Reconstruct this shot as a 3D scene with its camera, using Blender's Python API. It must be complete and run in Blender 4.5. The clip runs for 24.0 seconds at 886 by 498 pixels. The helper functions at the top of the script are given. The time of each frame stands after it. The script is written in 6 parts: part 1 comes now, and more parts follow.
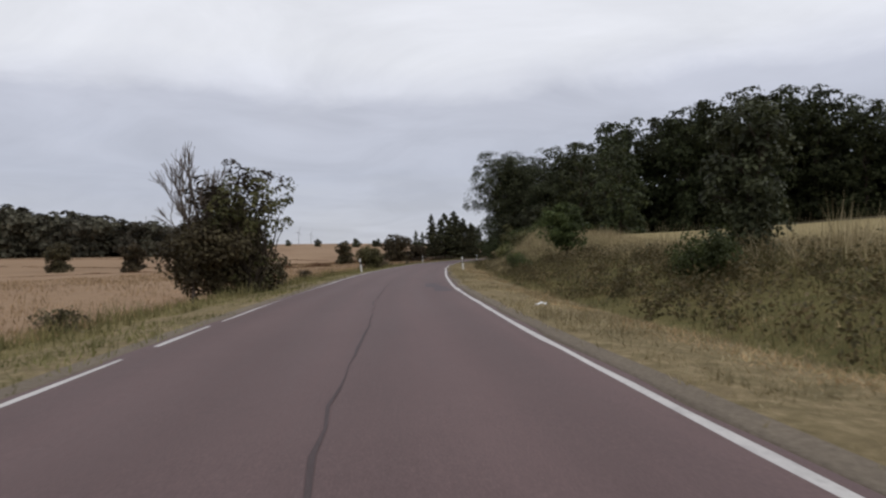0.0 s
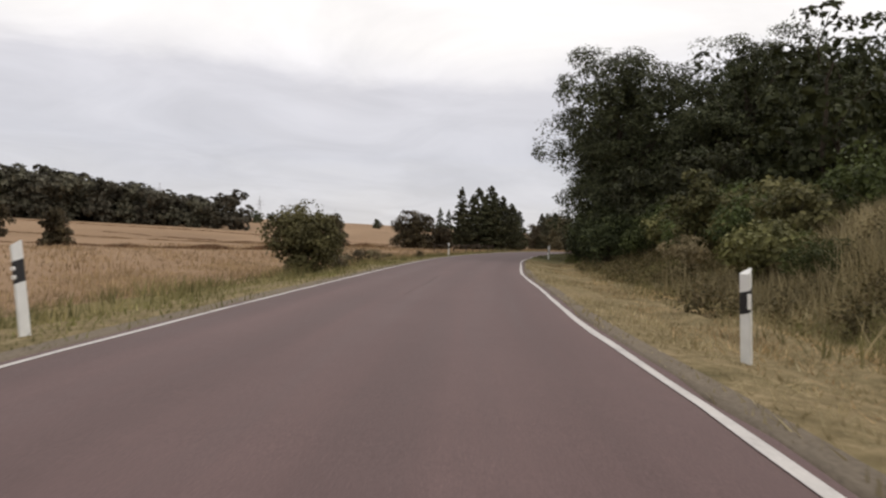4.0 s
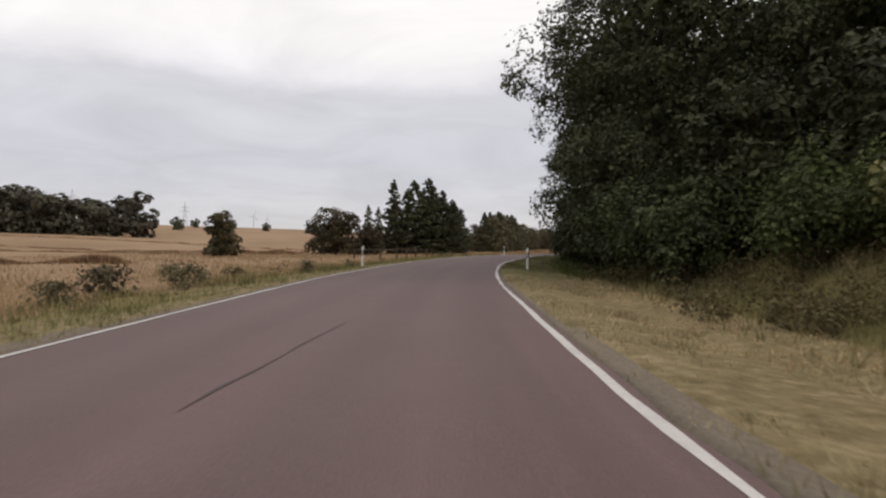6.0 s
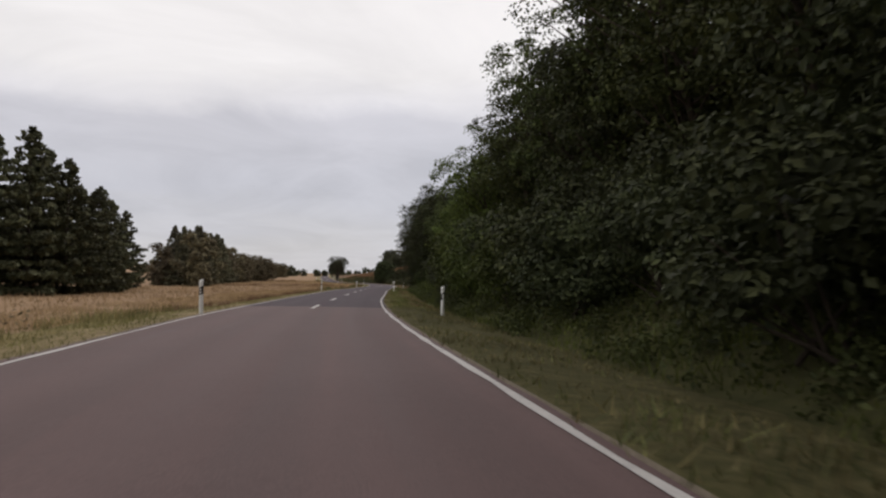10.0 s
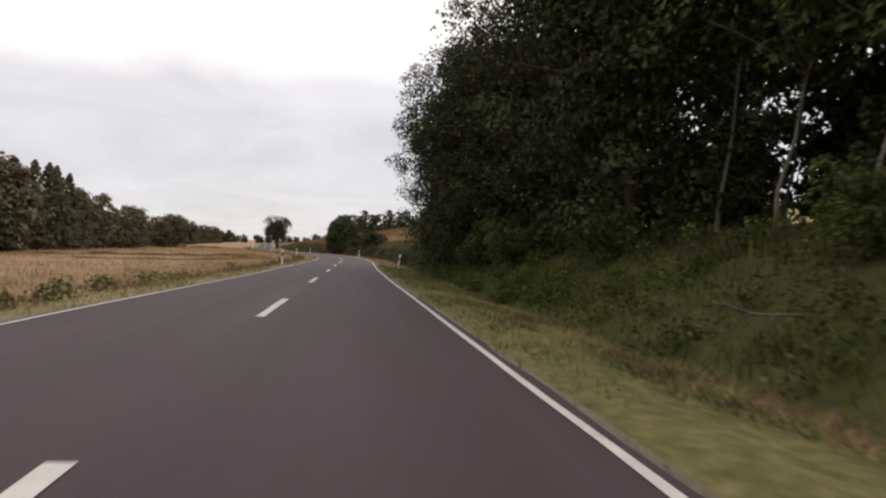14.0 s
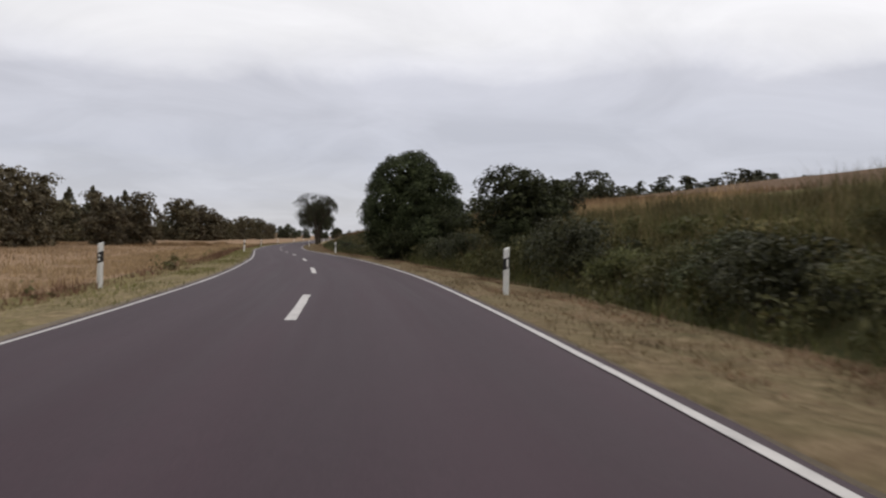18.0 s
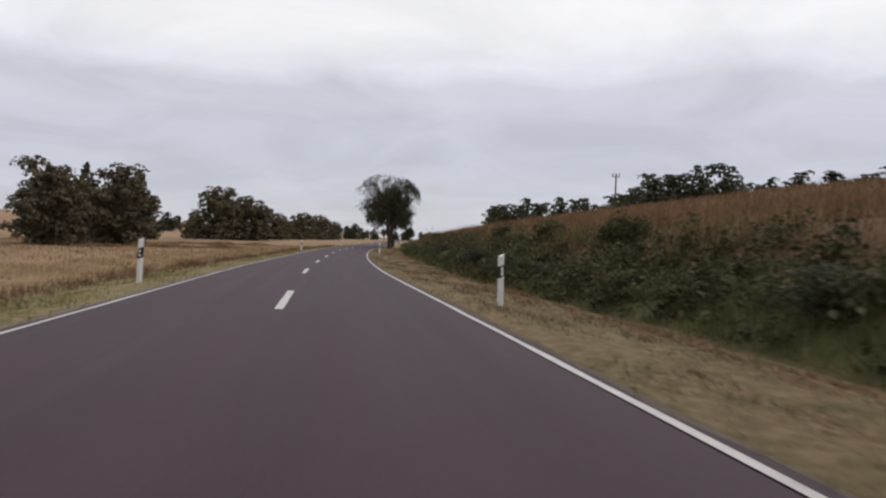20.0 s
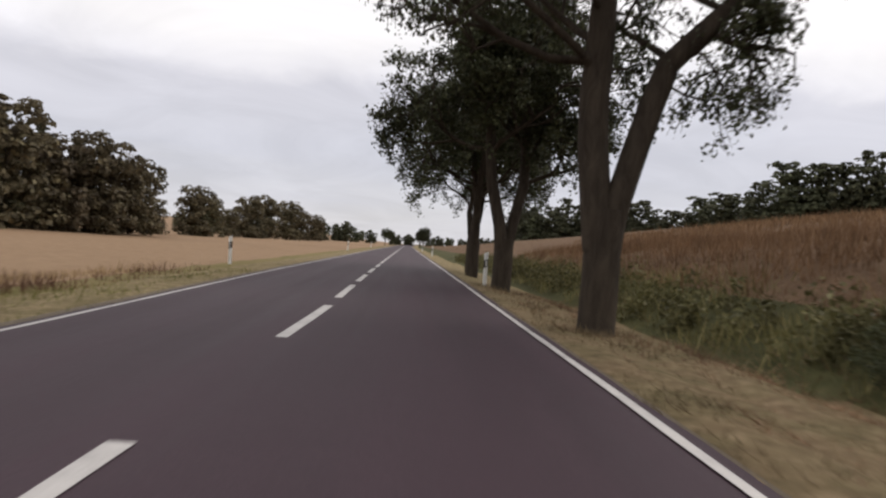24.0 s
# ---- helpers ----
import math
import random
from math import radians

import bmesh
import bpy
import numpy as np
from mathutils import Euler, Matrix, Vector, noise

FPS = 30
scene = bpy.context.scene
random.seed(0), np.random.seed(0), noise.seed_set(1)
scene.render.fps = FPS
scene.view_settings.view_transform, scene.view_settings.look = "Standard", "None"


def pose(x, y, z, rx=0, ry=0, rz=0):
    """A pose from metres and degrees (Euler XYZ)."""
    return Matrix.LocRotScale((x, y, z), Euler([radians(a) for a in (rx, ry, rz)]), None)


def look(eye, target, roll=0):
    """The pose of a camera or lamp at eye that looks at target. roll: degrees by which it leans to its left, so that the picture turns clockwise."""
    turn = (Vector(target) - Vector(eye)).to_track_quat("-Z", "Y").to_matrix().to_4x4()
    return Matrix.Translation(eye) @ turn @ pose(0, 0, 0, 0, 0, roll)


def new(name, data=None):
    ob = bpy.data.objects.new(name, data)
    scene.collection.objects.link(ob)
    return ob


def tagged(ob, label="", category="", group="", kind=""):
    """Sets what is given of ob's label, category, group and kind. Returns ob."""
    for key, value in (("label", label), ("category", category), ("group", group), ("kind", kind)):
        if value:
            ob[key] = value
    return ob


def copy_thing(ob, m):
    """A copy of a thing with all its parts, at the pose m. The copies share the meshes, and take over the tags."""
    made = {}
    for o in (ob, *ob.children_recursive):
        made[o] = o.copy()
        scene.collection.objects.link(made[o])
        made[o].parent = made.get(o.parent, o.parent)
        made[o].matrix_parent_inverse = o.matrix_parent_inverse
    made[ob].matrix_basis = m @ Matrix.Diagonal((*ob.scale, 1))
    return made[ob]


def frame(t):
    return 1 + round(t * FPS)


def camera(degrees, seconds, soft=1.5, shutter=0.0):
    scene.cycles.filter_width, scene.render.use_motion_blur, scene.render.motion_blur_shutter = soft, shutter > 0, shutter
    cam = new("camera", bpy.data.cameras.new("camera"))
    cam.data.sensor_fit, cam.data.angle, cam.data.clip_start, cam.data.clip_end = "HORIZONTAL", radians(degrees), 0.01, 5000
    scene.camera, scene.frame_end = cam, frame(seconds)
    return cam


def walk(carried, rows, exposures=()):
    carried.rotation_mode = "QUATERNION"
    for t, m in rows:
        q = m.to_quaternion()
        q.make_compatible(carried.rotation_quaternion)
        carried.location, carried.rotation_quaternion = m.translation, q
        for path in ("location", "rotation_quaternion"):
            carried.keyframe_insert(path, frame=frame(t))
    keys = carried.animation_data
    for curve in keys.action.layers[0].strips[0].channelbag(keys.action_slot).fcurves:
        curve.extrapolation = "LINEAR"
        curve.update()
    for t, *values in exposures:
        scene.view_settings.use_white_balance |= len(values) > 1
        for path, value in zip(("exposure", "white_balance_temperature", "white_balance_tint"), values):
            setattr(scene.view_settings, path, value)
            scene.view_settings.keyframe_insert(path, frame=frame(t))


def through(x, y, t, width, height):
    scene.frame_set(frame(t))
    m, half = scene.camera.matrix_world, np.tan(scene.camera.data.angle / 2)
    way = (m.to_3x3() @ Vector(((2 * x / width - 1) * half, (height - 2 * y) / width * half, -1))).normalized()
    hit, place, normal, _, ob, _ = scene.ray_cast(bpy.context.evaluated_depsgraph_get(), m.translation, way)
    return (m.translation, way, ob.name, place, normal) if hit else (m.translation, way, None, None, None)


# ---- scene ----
# ---------------------------------------------------------------- camera
cam = camera(64.2, 24.0, soft=2.3, shutter=0.12)
PATH = [
    (0, (1.495, 54.518, 2.774), (1.538, 56.517, 2.773), -1.7),
    (0.5, (1.044, 59.682, 2.632), (1.187, 61.677, 2.634), -0.9),
    (1, (0.777, 64.916, 2.585), (1.001, 66.903, 2.581), -0.5),
    (1.5, (0.643, 70.354, 2.515), (0.939, 72.332, 2.514), -0.4),
    (3.5, (0.795, 94.435, 2.473), (1.07, 96.415, 2.411), 0.8),
    (4, (0.951, 99.801, 2.388), (0.926, 101.801, 2.349), 1.8),
    (4.5, (1.144, 105.064, 2.297), (1.362, 107.052, 2.316), 0.6),
    (5, (1.369, 110.308, 2.224), (1.524, 112.302, 2.209), 0.2),
    (5.5, (1.62, 115.822, 2.163), (1.767, 117.817, 2.149), 0.5),
    (6, (1.973, 121.74, 2.106), (2.124, 123.734, 2.081), 0.6),
    (6.5, (2.4, 127.992, 2.051), (2.554, 129.986, 2.029), -0.2),
    (7, (2.948, 134.799, 1.999), (3.111, 136.793, 2.002), 0.5),
    (7.5, (3.537, 142.02, 1.996), (3.701, 144.014, 1.981), 1.2),
    (8, (4.435, 149.757, 1.926), (4.956, 151.681, 2.087), -0.3),
    (8.5, (5.598, 157.081, 1.831), (6.252, 158.966, 1.964), 1.0),
    (9, (7.193, 164.579, 1.842), (7.957, 166.425, 1.936), 0.7),
    (9.5, (9.221, 172.132, 1.816), (10.086, 173.933, 1.91), 0.9),
    (11.5, (20.32, 203.892, 1.515), (21.339, 205.613, 1.513), 1.4),
    (12, (23.716, 212.134, 1.394), (24.736, 213.854, 1.401), 2.5),
    (12.5, (27.31, 220.324, 1.266), (28.331, 222.045, 1.251), 1.3),
    (13, (30.97, 228.719, 1.222), (31.994, 230.437, 1.21), 1.5),
    (13.2, (32.481, 232.12, 1.198), (33.504, 233.839, 1.191), 1.7),
    (13.5, (34.75, 237.273, 1.161), (35.784, 238.985, 1.142), 2.2),
    (14, (38.498, 246.071, 1.047), (39.55, 247.773, 1.039), 2.0),
    (14.5, (42.447, 255.048, 0.983), (43.512, 256.741, 0.963), 1.0),
    (15, (46.688, 264.125, 0.827), (47.758, 265.814, 0.794), 2.0),
    (15.5, (51.021, 273.424, 0.689), (52.1, 275.108, 0.651), 2.8),
    (16, (55.519, 283.111, 0.579), (56.597, 284.795, 0.55), 2.5),
    (16.5, (60.224, 292.946, 0.487), (61.293, 294.637, 0.469), 1.6),
    (17, (64.902, 303.112, 0.374), (65.924, 304.831, 0.342), 1.0),
    (17.5, (69.4, 313.79, 0.261), (70.347, 315.552, 0.221), 0.6),
    (18, (73.505, 324.81, 0.199), (74.368, 326.614, 0.17), 1.2),
    (18.5, (77.084, 336.033, 0.184), (77.863, 337.874, 0.162), 2.8),
    (19, (80.191, 346.705, 0.178), (80.911, 348.571, 0.157), 2.9),
    (19.5, (82.745, 357.785, 0.089), (83.433, 359.663, 0.062), 2.1),
    (21.5, (92.26, 404.696, -0.347), (92.959, 406.57, -0.361), 2.3),
    (22, (94.842, 415.024, -0.427), (95.549, 416.895, -0.43), 2.1),
    (22.5, (97.473, 425.651, -0.449), (98.189, 427.519, -0.46), 2.1),
    (23, (100.354, 436.612, -0.469), (100.95, 438.521, -0.476), 2.5),
    (23.5, (103.534, 448.095, -0.463), (104.198, 449.981, -0.449), 3.2),
    (24, (106.986, 459.457, -0.408), (107.693, 461.328, -0.415), 4.5),
]
walk(cam, [(t, look(eye, target, roll)) for t, eye, target, roll in PATH],
     exposures=[(0.0, -0.24, 6250, 12), (1.5, -0.1, 6450, 12), (4.0, 0.1, 6850, 12), (6.0, 0.02, 6800, 12), (7.0, -0.14, 6700, 12), (8.0, -0.16, 6650, 12), (9.0, -0.24, 6650, 13), (9.5, -0.2, 6700, 13),
                (11.5, 0.1, 6850, 12), (12.0, 0.18, 6900, 12), (15.0, 0.28, 7000, 12), (16.5, 0.06, 6800, 12), (18.0, -0.1, 6550, 12), (22.0, -0.1, 6450, 13), (24.0, 0.08, 6700, 13)])

# ---------------------------------------------------------------- world and sun (overcast)
SUN_EL, SUN_AZ = radians(48), radians(70)   # azimuth from north (+y) towards east (+x)
world = bpy.data.worlds.new("overcast_sky")
scene.world = world
world.use_nodes = True
wn, wl = world.node_tree.nodes, world.node_tree.links
wn.clear()


def wnode(kind, **values):
    n = wn.new(kind)
    for key, v in values.items():
        n.inputs[key].default_value = v
    return n


sky = wn.new("ShaderNodeTexSky")
sky.sky_type, sky.sun_disc = "NISHITA", False
sky.sun_elevation, sky.sun_rotation = SUN_EL, SUN_AZ
tc = wn.new("ShaderNodeTexCoord")
sep = wn.new("ShaderNodeSeparateXYZ")
wl.new(tc.outputs["Generated"], sep.inputs[0])
# cloud deck: direction projected on a plane overhead, so that clouds flatten towards the horizon
zc = wn.new("ShaderNodeMath"); zc.operation = "MAXIMUM"; zc.inputs[1].default_value = 0.0
wl.new(sep.outputs[2], zc.inputs[0])
za = wn.new("ShaderNodeMath"); za.operation = "ADD"; za.inputs[1].default_value = 0.16
wl.new(zc.outputs[0], za.inputs[0])
dx = wn.new("ShaderNodeMath"); dx.operation = "DIVIDE"
dy = wn.new("ShaderNodeMath"); dy.operation = "DIVIDE"
wl.new(sep.outputs[0], dx.inputs[0]); wl.new(za.outputs[0], dx.inputs[1])
wl.new(sep.outputs[1], dy.inputs[0]); wl.new(za.outputs[0], dy.inputs[1])
flat = wn.new("ShaderNodeCombineXYZ")
wl.new(dx.outputs[0], flat.inputs[0]); wl.new(dy.outputs[0], flat.inputs[1])
n1 = wnode("ShaderNodeTexNoise", Scale=0.6, Detail=7.0, Roughness=0.56, Distortion=0.4)
n2 = wnode("ShaderNodeTexNoise", Scale=1.3, Detail=7.0, Roughness=0.58, Distortion=0.8)
wl.new(flat.outputs[0], n1.inputs["Vector"]); wl.new(flat.outputs[0], n2.inputs["Vector"])
el = wn.new("ShaderNodeValToRGB")          # cloud deck brightness by height over the horizon
for e, (p, c) in zip([el.color_ramp.elements[0], el.color_ramp.elements[1]], [(0.0, (0.66, 0.675, 0.71, 1)), (1.0, (1.05, 1.05, 1.06, 1))]):
    e.position, e.color = p, c
for p, c in ((0.10, (0.615, 0.64, 0.715, 1)), (0.202, (0.675, 0.69, 0.755, 1)), (0.228, (0.86, 0.87, 0.915, 1)), (0.27, (0.97, 0.975, 0.99, 1)), (0.42, (1.04, 1.04, 1.05, 1))):
    k = el.color_ramp.elements.new(p)
    k.color = c
elz = wn.new("ShaderNodeMath"); elz.operation = "MULTIPLY_ADD"; elz.inputs[1].default_value = 0.21
s1 = wn.new("ShaderNodeMath"); s1.operation = "SUBTRACT"; s1.inputs[1].default_value = 0.5
wl.new(n1.outputs[0], s1.inputs[0]); wl.new(s1.outputs[0], elz.inputs[0]); wl.new(zc.outputs[0], elz.inputs[2])
wl.new(elz.outputs[0], el.inputs[0])
shade = wn.new("ShaderNodeMapRange")
shade.inputs["From Min"].default_value, shade.inputs["From Max"].default_value = 0.35, 0.68
shade.inputs["To Min"].default_value, shade.inputs["To Max"].default_value = 0.92, 1.08
wl.new(n2.outputs[0], shade.inputs[0])
cloud = wn.new("ShaderNodeVectorMath"); cloud.operation = "SCALE"
wl.new(el.outputs[0], cloud.inputs[0]); wl.new(shade.outputs[0], cloud.inputs["Scale"])
mixw = wn.new("ShaderNodeMix"); mixw.data_type = "RGBA"; mixw.inputs[0].default_value = 0.93
skys = wn.new("ShaderNodeVectorMath"); skys.operation = "SCALE"; skys.inputs["Scale"].default_value = 0.10
wl.new(sky.outputs[0], skys.inputs[0])
wl.new(skys.outputs[0], mixw.inputs[6]); wl.new(cloud.outputs[0], mixw.inputs[7])
bg = wnode("ShaderNodeBackground", Strength=1.0)
wl.new(mixw.outputs[2], bg.inputs[0])
wout = wn.new("ShaderNodeOutputWorld")
wl.new(bg.outputs[0], wout.inputs[0])

sun = new("sun", bpy.data.lights.new("sun", "SUN"))
sun.data.energy, sun.data.angle, sun.data.color = 0.9, radians(30), (1.0, 0.96, 0.9)
sun.matrix_world = look((0, 0, 0), (-math.sin(SUN_AZ) * math.cos(SUN_EL), -math.cos(SUN_AZ) * math.cos(SUN_EL), -math.sin(SUN_EL)))

# ---------------------------------------------------------------- plan: the road's centre line
ROAD_Y = [-60, 0, 36, 54, 72, 90, 108, 126, 144, 162, 180, 198, 216, 234, 252, 270, 288, 306, 324, 342, 360, 378, 396, 414, 432, 450, 476, 543, 700, 1000]
ROAD_X = [16, 7, 2.6, 1.02, -.07, -.24, .06, .98, 2.84, 5.74, 10.56, 16.7, 23.94, 31.91, 39.76, 47.97, 56.37, 64.98, 72.62, 78.36, 82.6, 86.05, 89.42, 93.4, 97.85, 102.85, 111.0, 132.5, 183, 285]
ROAD_Z = [2.1, 1.95, 1.82, 1.76, 1.6, 1.45, 1.24, 1.06, .97, .83, .76, .59, .33, .18, 0, -.27, -.47, -.66, -.81, -.86, -.95, -1.11, -1.28, -1.43, -1.47, -1.47, -1.45, -1.4, -1.3, -1.0]
YS = np.arange(-60, 1001, 1.0)


def smooth_line(knots):
    a = np.interp(YS, ROAD_Y, knots)
    k = np.hanning(25)
    k /= k.sum()
    return np.convolve(np.pad(a, 12, mode="reflect", reflect_type="odd"), k, "valid")


XS, ZS = smooth_line(ROAD_X), smooth_line(ROAD_Z)
SLOPE = np.gradient(XS, YS)


def road_x(y):
    return np.interp(y, YS, XS) + np.where(y > 1000, (y - 1000) * 0.33, 0) + np.where(y < -60, (y + 60) * -0.16, 0)


def road_z(y):
    return np.interp(y, YS, ZS)


def cosine(y):
    return 1 / np.sqrt(1 + np.interp(y, YS, SLOPE) ** 2)


def ramp(v, a, b):
    u = np.clip((np.asarray(v, float) - a) / (b - a), 0, 1)
    return u * u * (3 - 2 * u)


HALF = 2.67                     # centre line to the outer side of the edge line
ROAD_EDGE = 2.75                # centre line to the ragged edge of the asphalt
FOOT_Y = [0, 60, 80, 100, 112, 128, 145, 160, 200, 225, 255, 285, 300, 312, 322, 335, 355, 400, 422, 445, 470, 520]
FOOT_D = [5.1, 5.2, 4.95, 5.8, 6.65, 6.9, 6.5, 5.4, 5.4, 5.15, 5.15, 5.45, 5.4, 5.4, 6.2, 6.2, 6.1, 6.2, 7.1, 6.9, 5.6, 5.2]
BANK_Y = [0, 60, 95, 104, 112, 122, 140, 170, 230, 290, 305, 330, 360, 400, 430, 450, 470, 500, 560, 800]
BANK_H = [0.7, 0.7, 0.85, 1.6, 2.15, 1.6, 1.2, 1.4, 1.8, 1.5, 1.4, 1.6, 1.6, 1.5, 1.7, 1.6, 1.2, 0.9, 0.5, 0.2]
HILL_Y = [0, 60, 130, 160, 230, 300, 330, 370, 420, 445, 470, 500, 560, 620, 700, 850, 1000]
HILL_S = [.03, .03, .04, .08, .11, .10, .115, .15, .19, .19, .20, .20, .20, .18, .14, .09, .04]


EAST_Y = [50, 64, 70, 78, 86, 98, 105, 110, 118, 126, 134, 140, 150, 163, 170, 177, 185, 207, 225, 250, 262, 287, 308, 320, 332, 352, 362, 400, 425, 446, 465, 480, 560]
EAST_D = [2.42, 2.42, 2.51, 2.48, 2.58, 2.74, 2.78, 2.69, 2.72, 2.56, 2.56, 2.50, 2.51, 2.58, 2.61, 2.72, 2.77, 2.64, 2.66, 2.74, 2.78, 2.64, 2.66, 2.74, 2.86, 2.97, 2.87, 2.84, 2.83, 2.8, 3.0, 3.05, 2.8]
WEST_Y = [50, 62, 74, 83, 107, 124, 132, 142, 150, 166, 175, 194, 215, 235, 258, 274, 295, 303, 316, 333, 360, 425, 447, 467, 480]
WEST_D = [2.5, 2.47, 2.33, 2.4, 2.66, 2.7, 2.82, 2.92, 2.88, 2.84, 2.84, 2.68, 2.77, 2.82, 2.92, 2.74, 2.83, 2.88, 2.8, 2.57, 2.57, 2.62, 2.57, 2.5, 2.65]


def across(y, d):
    """True offset of a nominal one: the lanes are a little wider in places."""
    k = np.interp(y, EAST_Y, EAST_D) if d > 0 else np.interp(y, WEST_Y, WEST_D)
    return d * float(k) / HALF


def foot(y):
    return np.interp(y, FOOT_Y, FOOT_D)


def widening(d, y):
    """How far the verge has moved out (or in) with the edge of the asphalt; it fades into the plain verge."""
    east, west = np.interp(y, EAST_Y, EAST_D), np.interp(y, WEST_Y, WEST_D)
    k = (np.where(d > 0, east, west) / HALF - 1) * ROAD_EDGE
    return k * (1 - ramp(np.abs(d), 3.1, 4.6))


def ground(x, y):
    """Height of the ground: road bed, verges, the bank and hill to the east, fields to the west."""
    x, y = np.asarray(x, float), np.asarray(y, float)
    d = (x - road_x(y)) * cosine(y)
    z0 = road_z(y)
    a = np.abs(d)
    b = a - widening(d, y)
    side = -0.16 * ramp(b, 2.9, 4.6) - 0.12 * (1 - ramp(b, 2.70, 2.79)) - 0.03 * (1 - ramp(b, 2.8, 3.2))
    e = np.maximum(d, 0)
    f0 = foot(y)
    bank = np.interp(y, BANK_Y, BANK_H) * ramp((e - f0) / 4.0, 0, 1) - 0.12 * ramp(e, f0 - 0.9, f0) * (1 - ramp(e, f0, f0 + 0.7))
    s = np.interp(y, HILL_Y, HILL_S)
    far = np.maximum(e - 8.0, 0)
    hill = s * 150 * (1 - np.exp(-far / 150)) * (1 - ramp(far, 150, 500) * 0.5) + 3.5 * ramp(far, 45, 150) * ramp(y, 190, 330) * (1 - ramp(y, 400, 450))
    w = np.maximum(-d, 0)
    dip = -0.75 * ramp(w, 5, 8.5) * (1 - ramp(y, 88, 104))
    west = -0.25 * ramp(w, 4.6, 8) + dip + 4.6 * ramp(w, 60, 190) * (1 - 0.6 * ramp(y, 380, 520)) * (1 - 0.45 * (1 - ramp(y, 335, 385))) + 13.5 * ramp(w, 130, 520) * (1 - 0.3 * (1 - ramp(y, 335, 385))) * (1 - 0.55 * ramp(y, 560, 950)) + 9 * ramp(y, 400, 1000) * ramp(w, 100, 400) + 1.5 * ramp(w, 70, 120) * (1 - ramp(y, 340, 420))
    roll = 0.10 * np.sin(x * 0.21 + y * 0.05) * np.cos(y * 0.17 - x * 0.03) * ramp(a, 8, 18)
    return z0 + side + bank + hill + west + roll


def at(y, d):
    """Plan place at station y, d metres to the right of the centre line."""
    c = float(cosine(y))
    m = float(np.interp(y, YS, SLOPE))
    return float(road_x(y)) + d * c, y - d * c * m


def on(x, y, dz=0.0):
    return Vector((x, y, float(ground(x, y)) + dz))


# ---------------------------------------------------------------- materials
def material(name, rough=0.8, spec=0.3):
    m = bpy.data.materials.new(name)
    m.use_nodes = True
    b = m.node_tree.nodes["Principled BSDF"]
    b.inputs["Roughness"].default_value = rough
    b.inputs["Specular IOR Level"].default_value = spec
    return m, m.node_tree.nodes, m.node_tree.links, b


def noise_ramp(nodes, links, scale, stops, detail=6.0, rough=0.6, vector=None, distortion=0.0):
    t = nodes.new("ShaderNodeTexNoise")
    t.inputs["Scale"].default_value, t.inputs["Detail"].default_value = scale, detail
    t.inputs["Roughness"].default_value, t.inputs["Distortion"].default_value = rough, distortion
    if vector is not None:
        links.new(vector, t.inputs["Vector"])
    r = nodes.new("ShaderNodeValToRGB")
    el = r.color_ramp.elements
    el[0].position, el[0].color = stops[0][0], (*stops[0][1], 1)
    el[1].position, el[1].color = stops[-1][0], (*stops[-1][1], 1)
    for p, c in stops[1:-1]:
        k = el.new(p)
        k.color = (*c, 1)
    links.new(t.outputs[0], r.inputs[0])
    return r.outputs[0], t


def blend(nodes, links, a, b, fac, mode="MIX"):
    m = nodes.new("ShaderNodeMix")
    m.data_type, m.blend_type = "RGBA", mode
    for sock, v in ((m.inputs[0], fac), (m.inputs[6], a), (m.inputs[7], b)):
        if isinstance(v, (int, float)):
            sock.default_value = v
        elif isinstance(v, tuple):
            sock.default_value = (*v, 1)
        else:
            links.new(v, sock)
    return m.outputs[2]


def bump(nodes, links, bsdf, height, strength, distance):
    n = nodes.new("ShaderNodeBump")
    n.inputs["Strength"].default_value, n.inputs["Distance"].default_value = strength, distance
    links.new(height, n.inputs["Height"])
    links.new(n.outputs[0], bsdf.inputs["Normal"])


def position(nodes):
    return nodes.new("ShaderNodeNewGeometry").outputs["Position"]


def ground_material(name, stops_big, stops_fine, big=0.12, fine=3.0, mixing=0.5, relief=0.06, stretch=None):
    m, n, l, b = material(name, 0.95, 0.1)
    p = position(n)
    if stretch:
        mp = n.new("ShaderNodeMapping")
        mp.inputs["Rotation"].default_value = (0, 0, stretch[0])
        mp.inputs["Scale"].default_value = (stretch[1], stretch[2], 1)
        l.new(p, mp.inputs[0])
        p2 = mp.outputs[0]
    else:
        p2 = p
    c1, _ = noise_ramp(n, l, big, stops_big, vector=p2, distortion=0.4)
    c2, t2 = noise_ramp(n, l, fine, stops_fine, vector=p, detail=8.0, rough=0.7)
    l.new(blend(n, l, c1, c2, mixing), b.inputs["Base Color"])
    bump(n, l, b, t2.outputs[0], 0.7, relief)
    return m


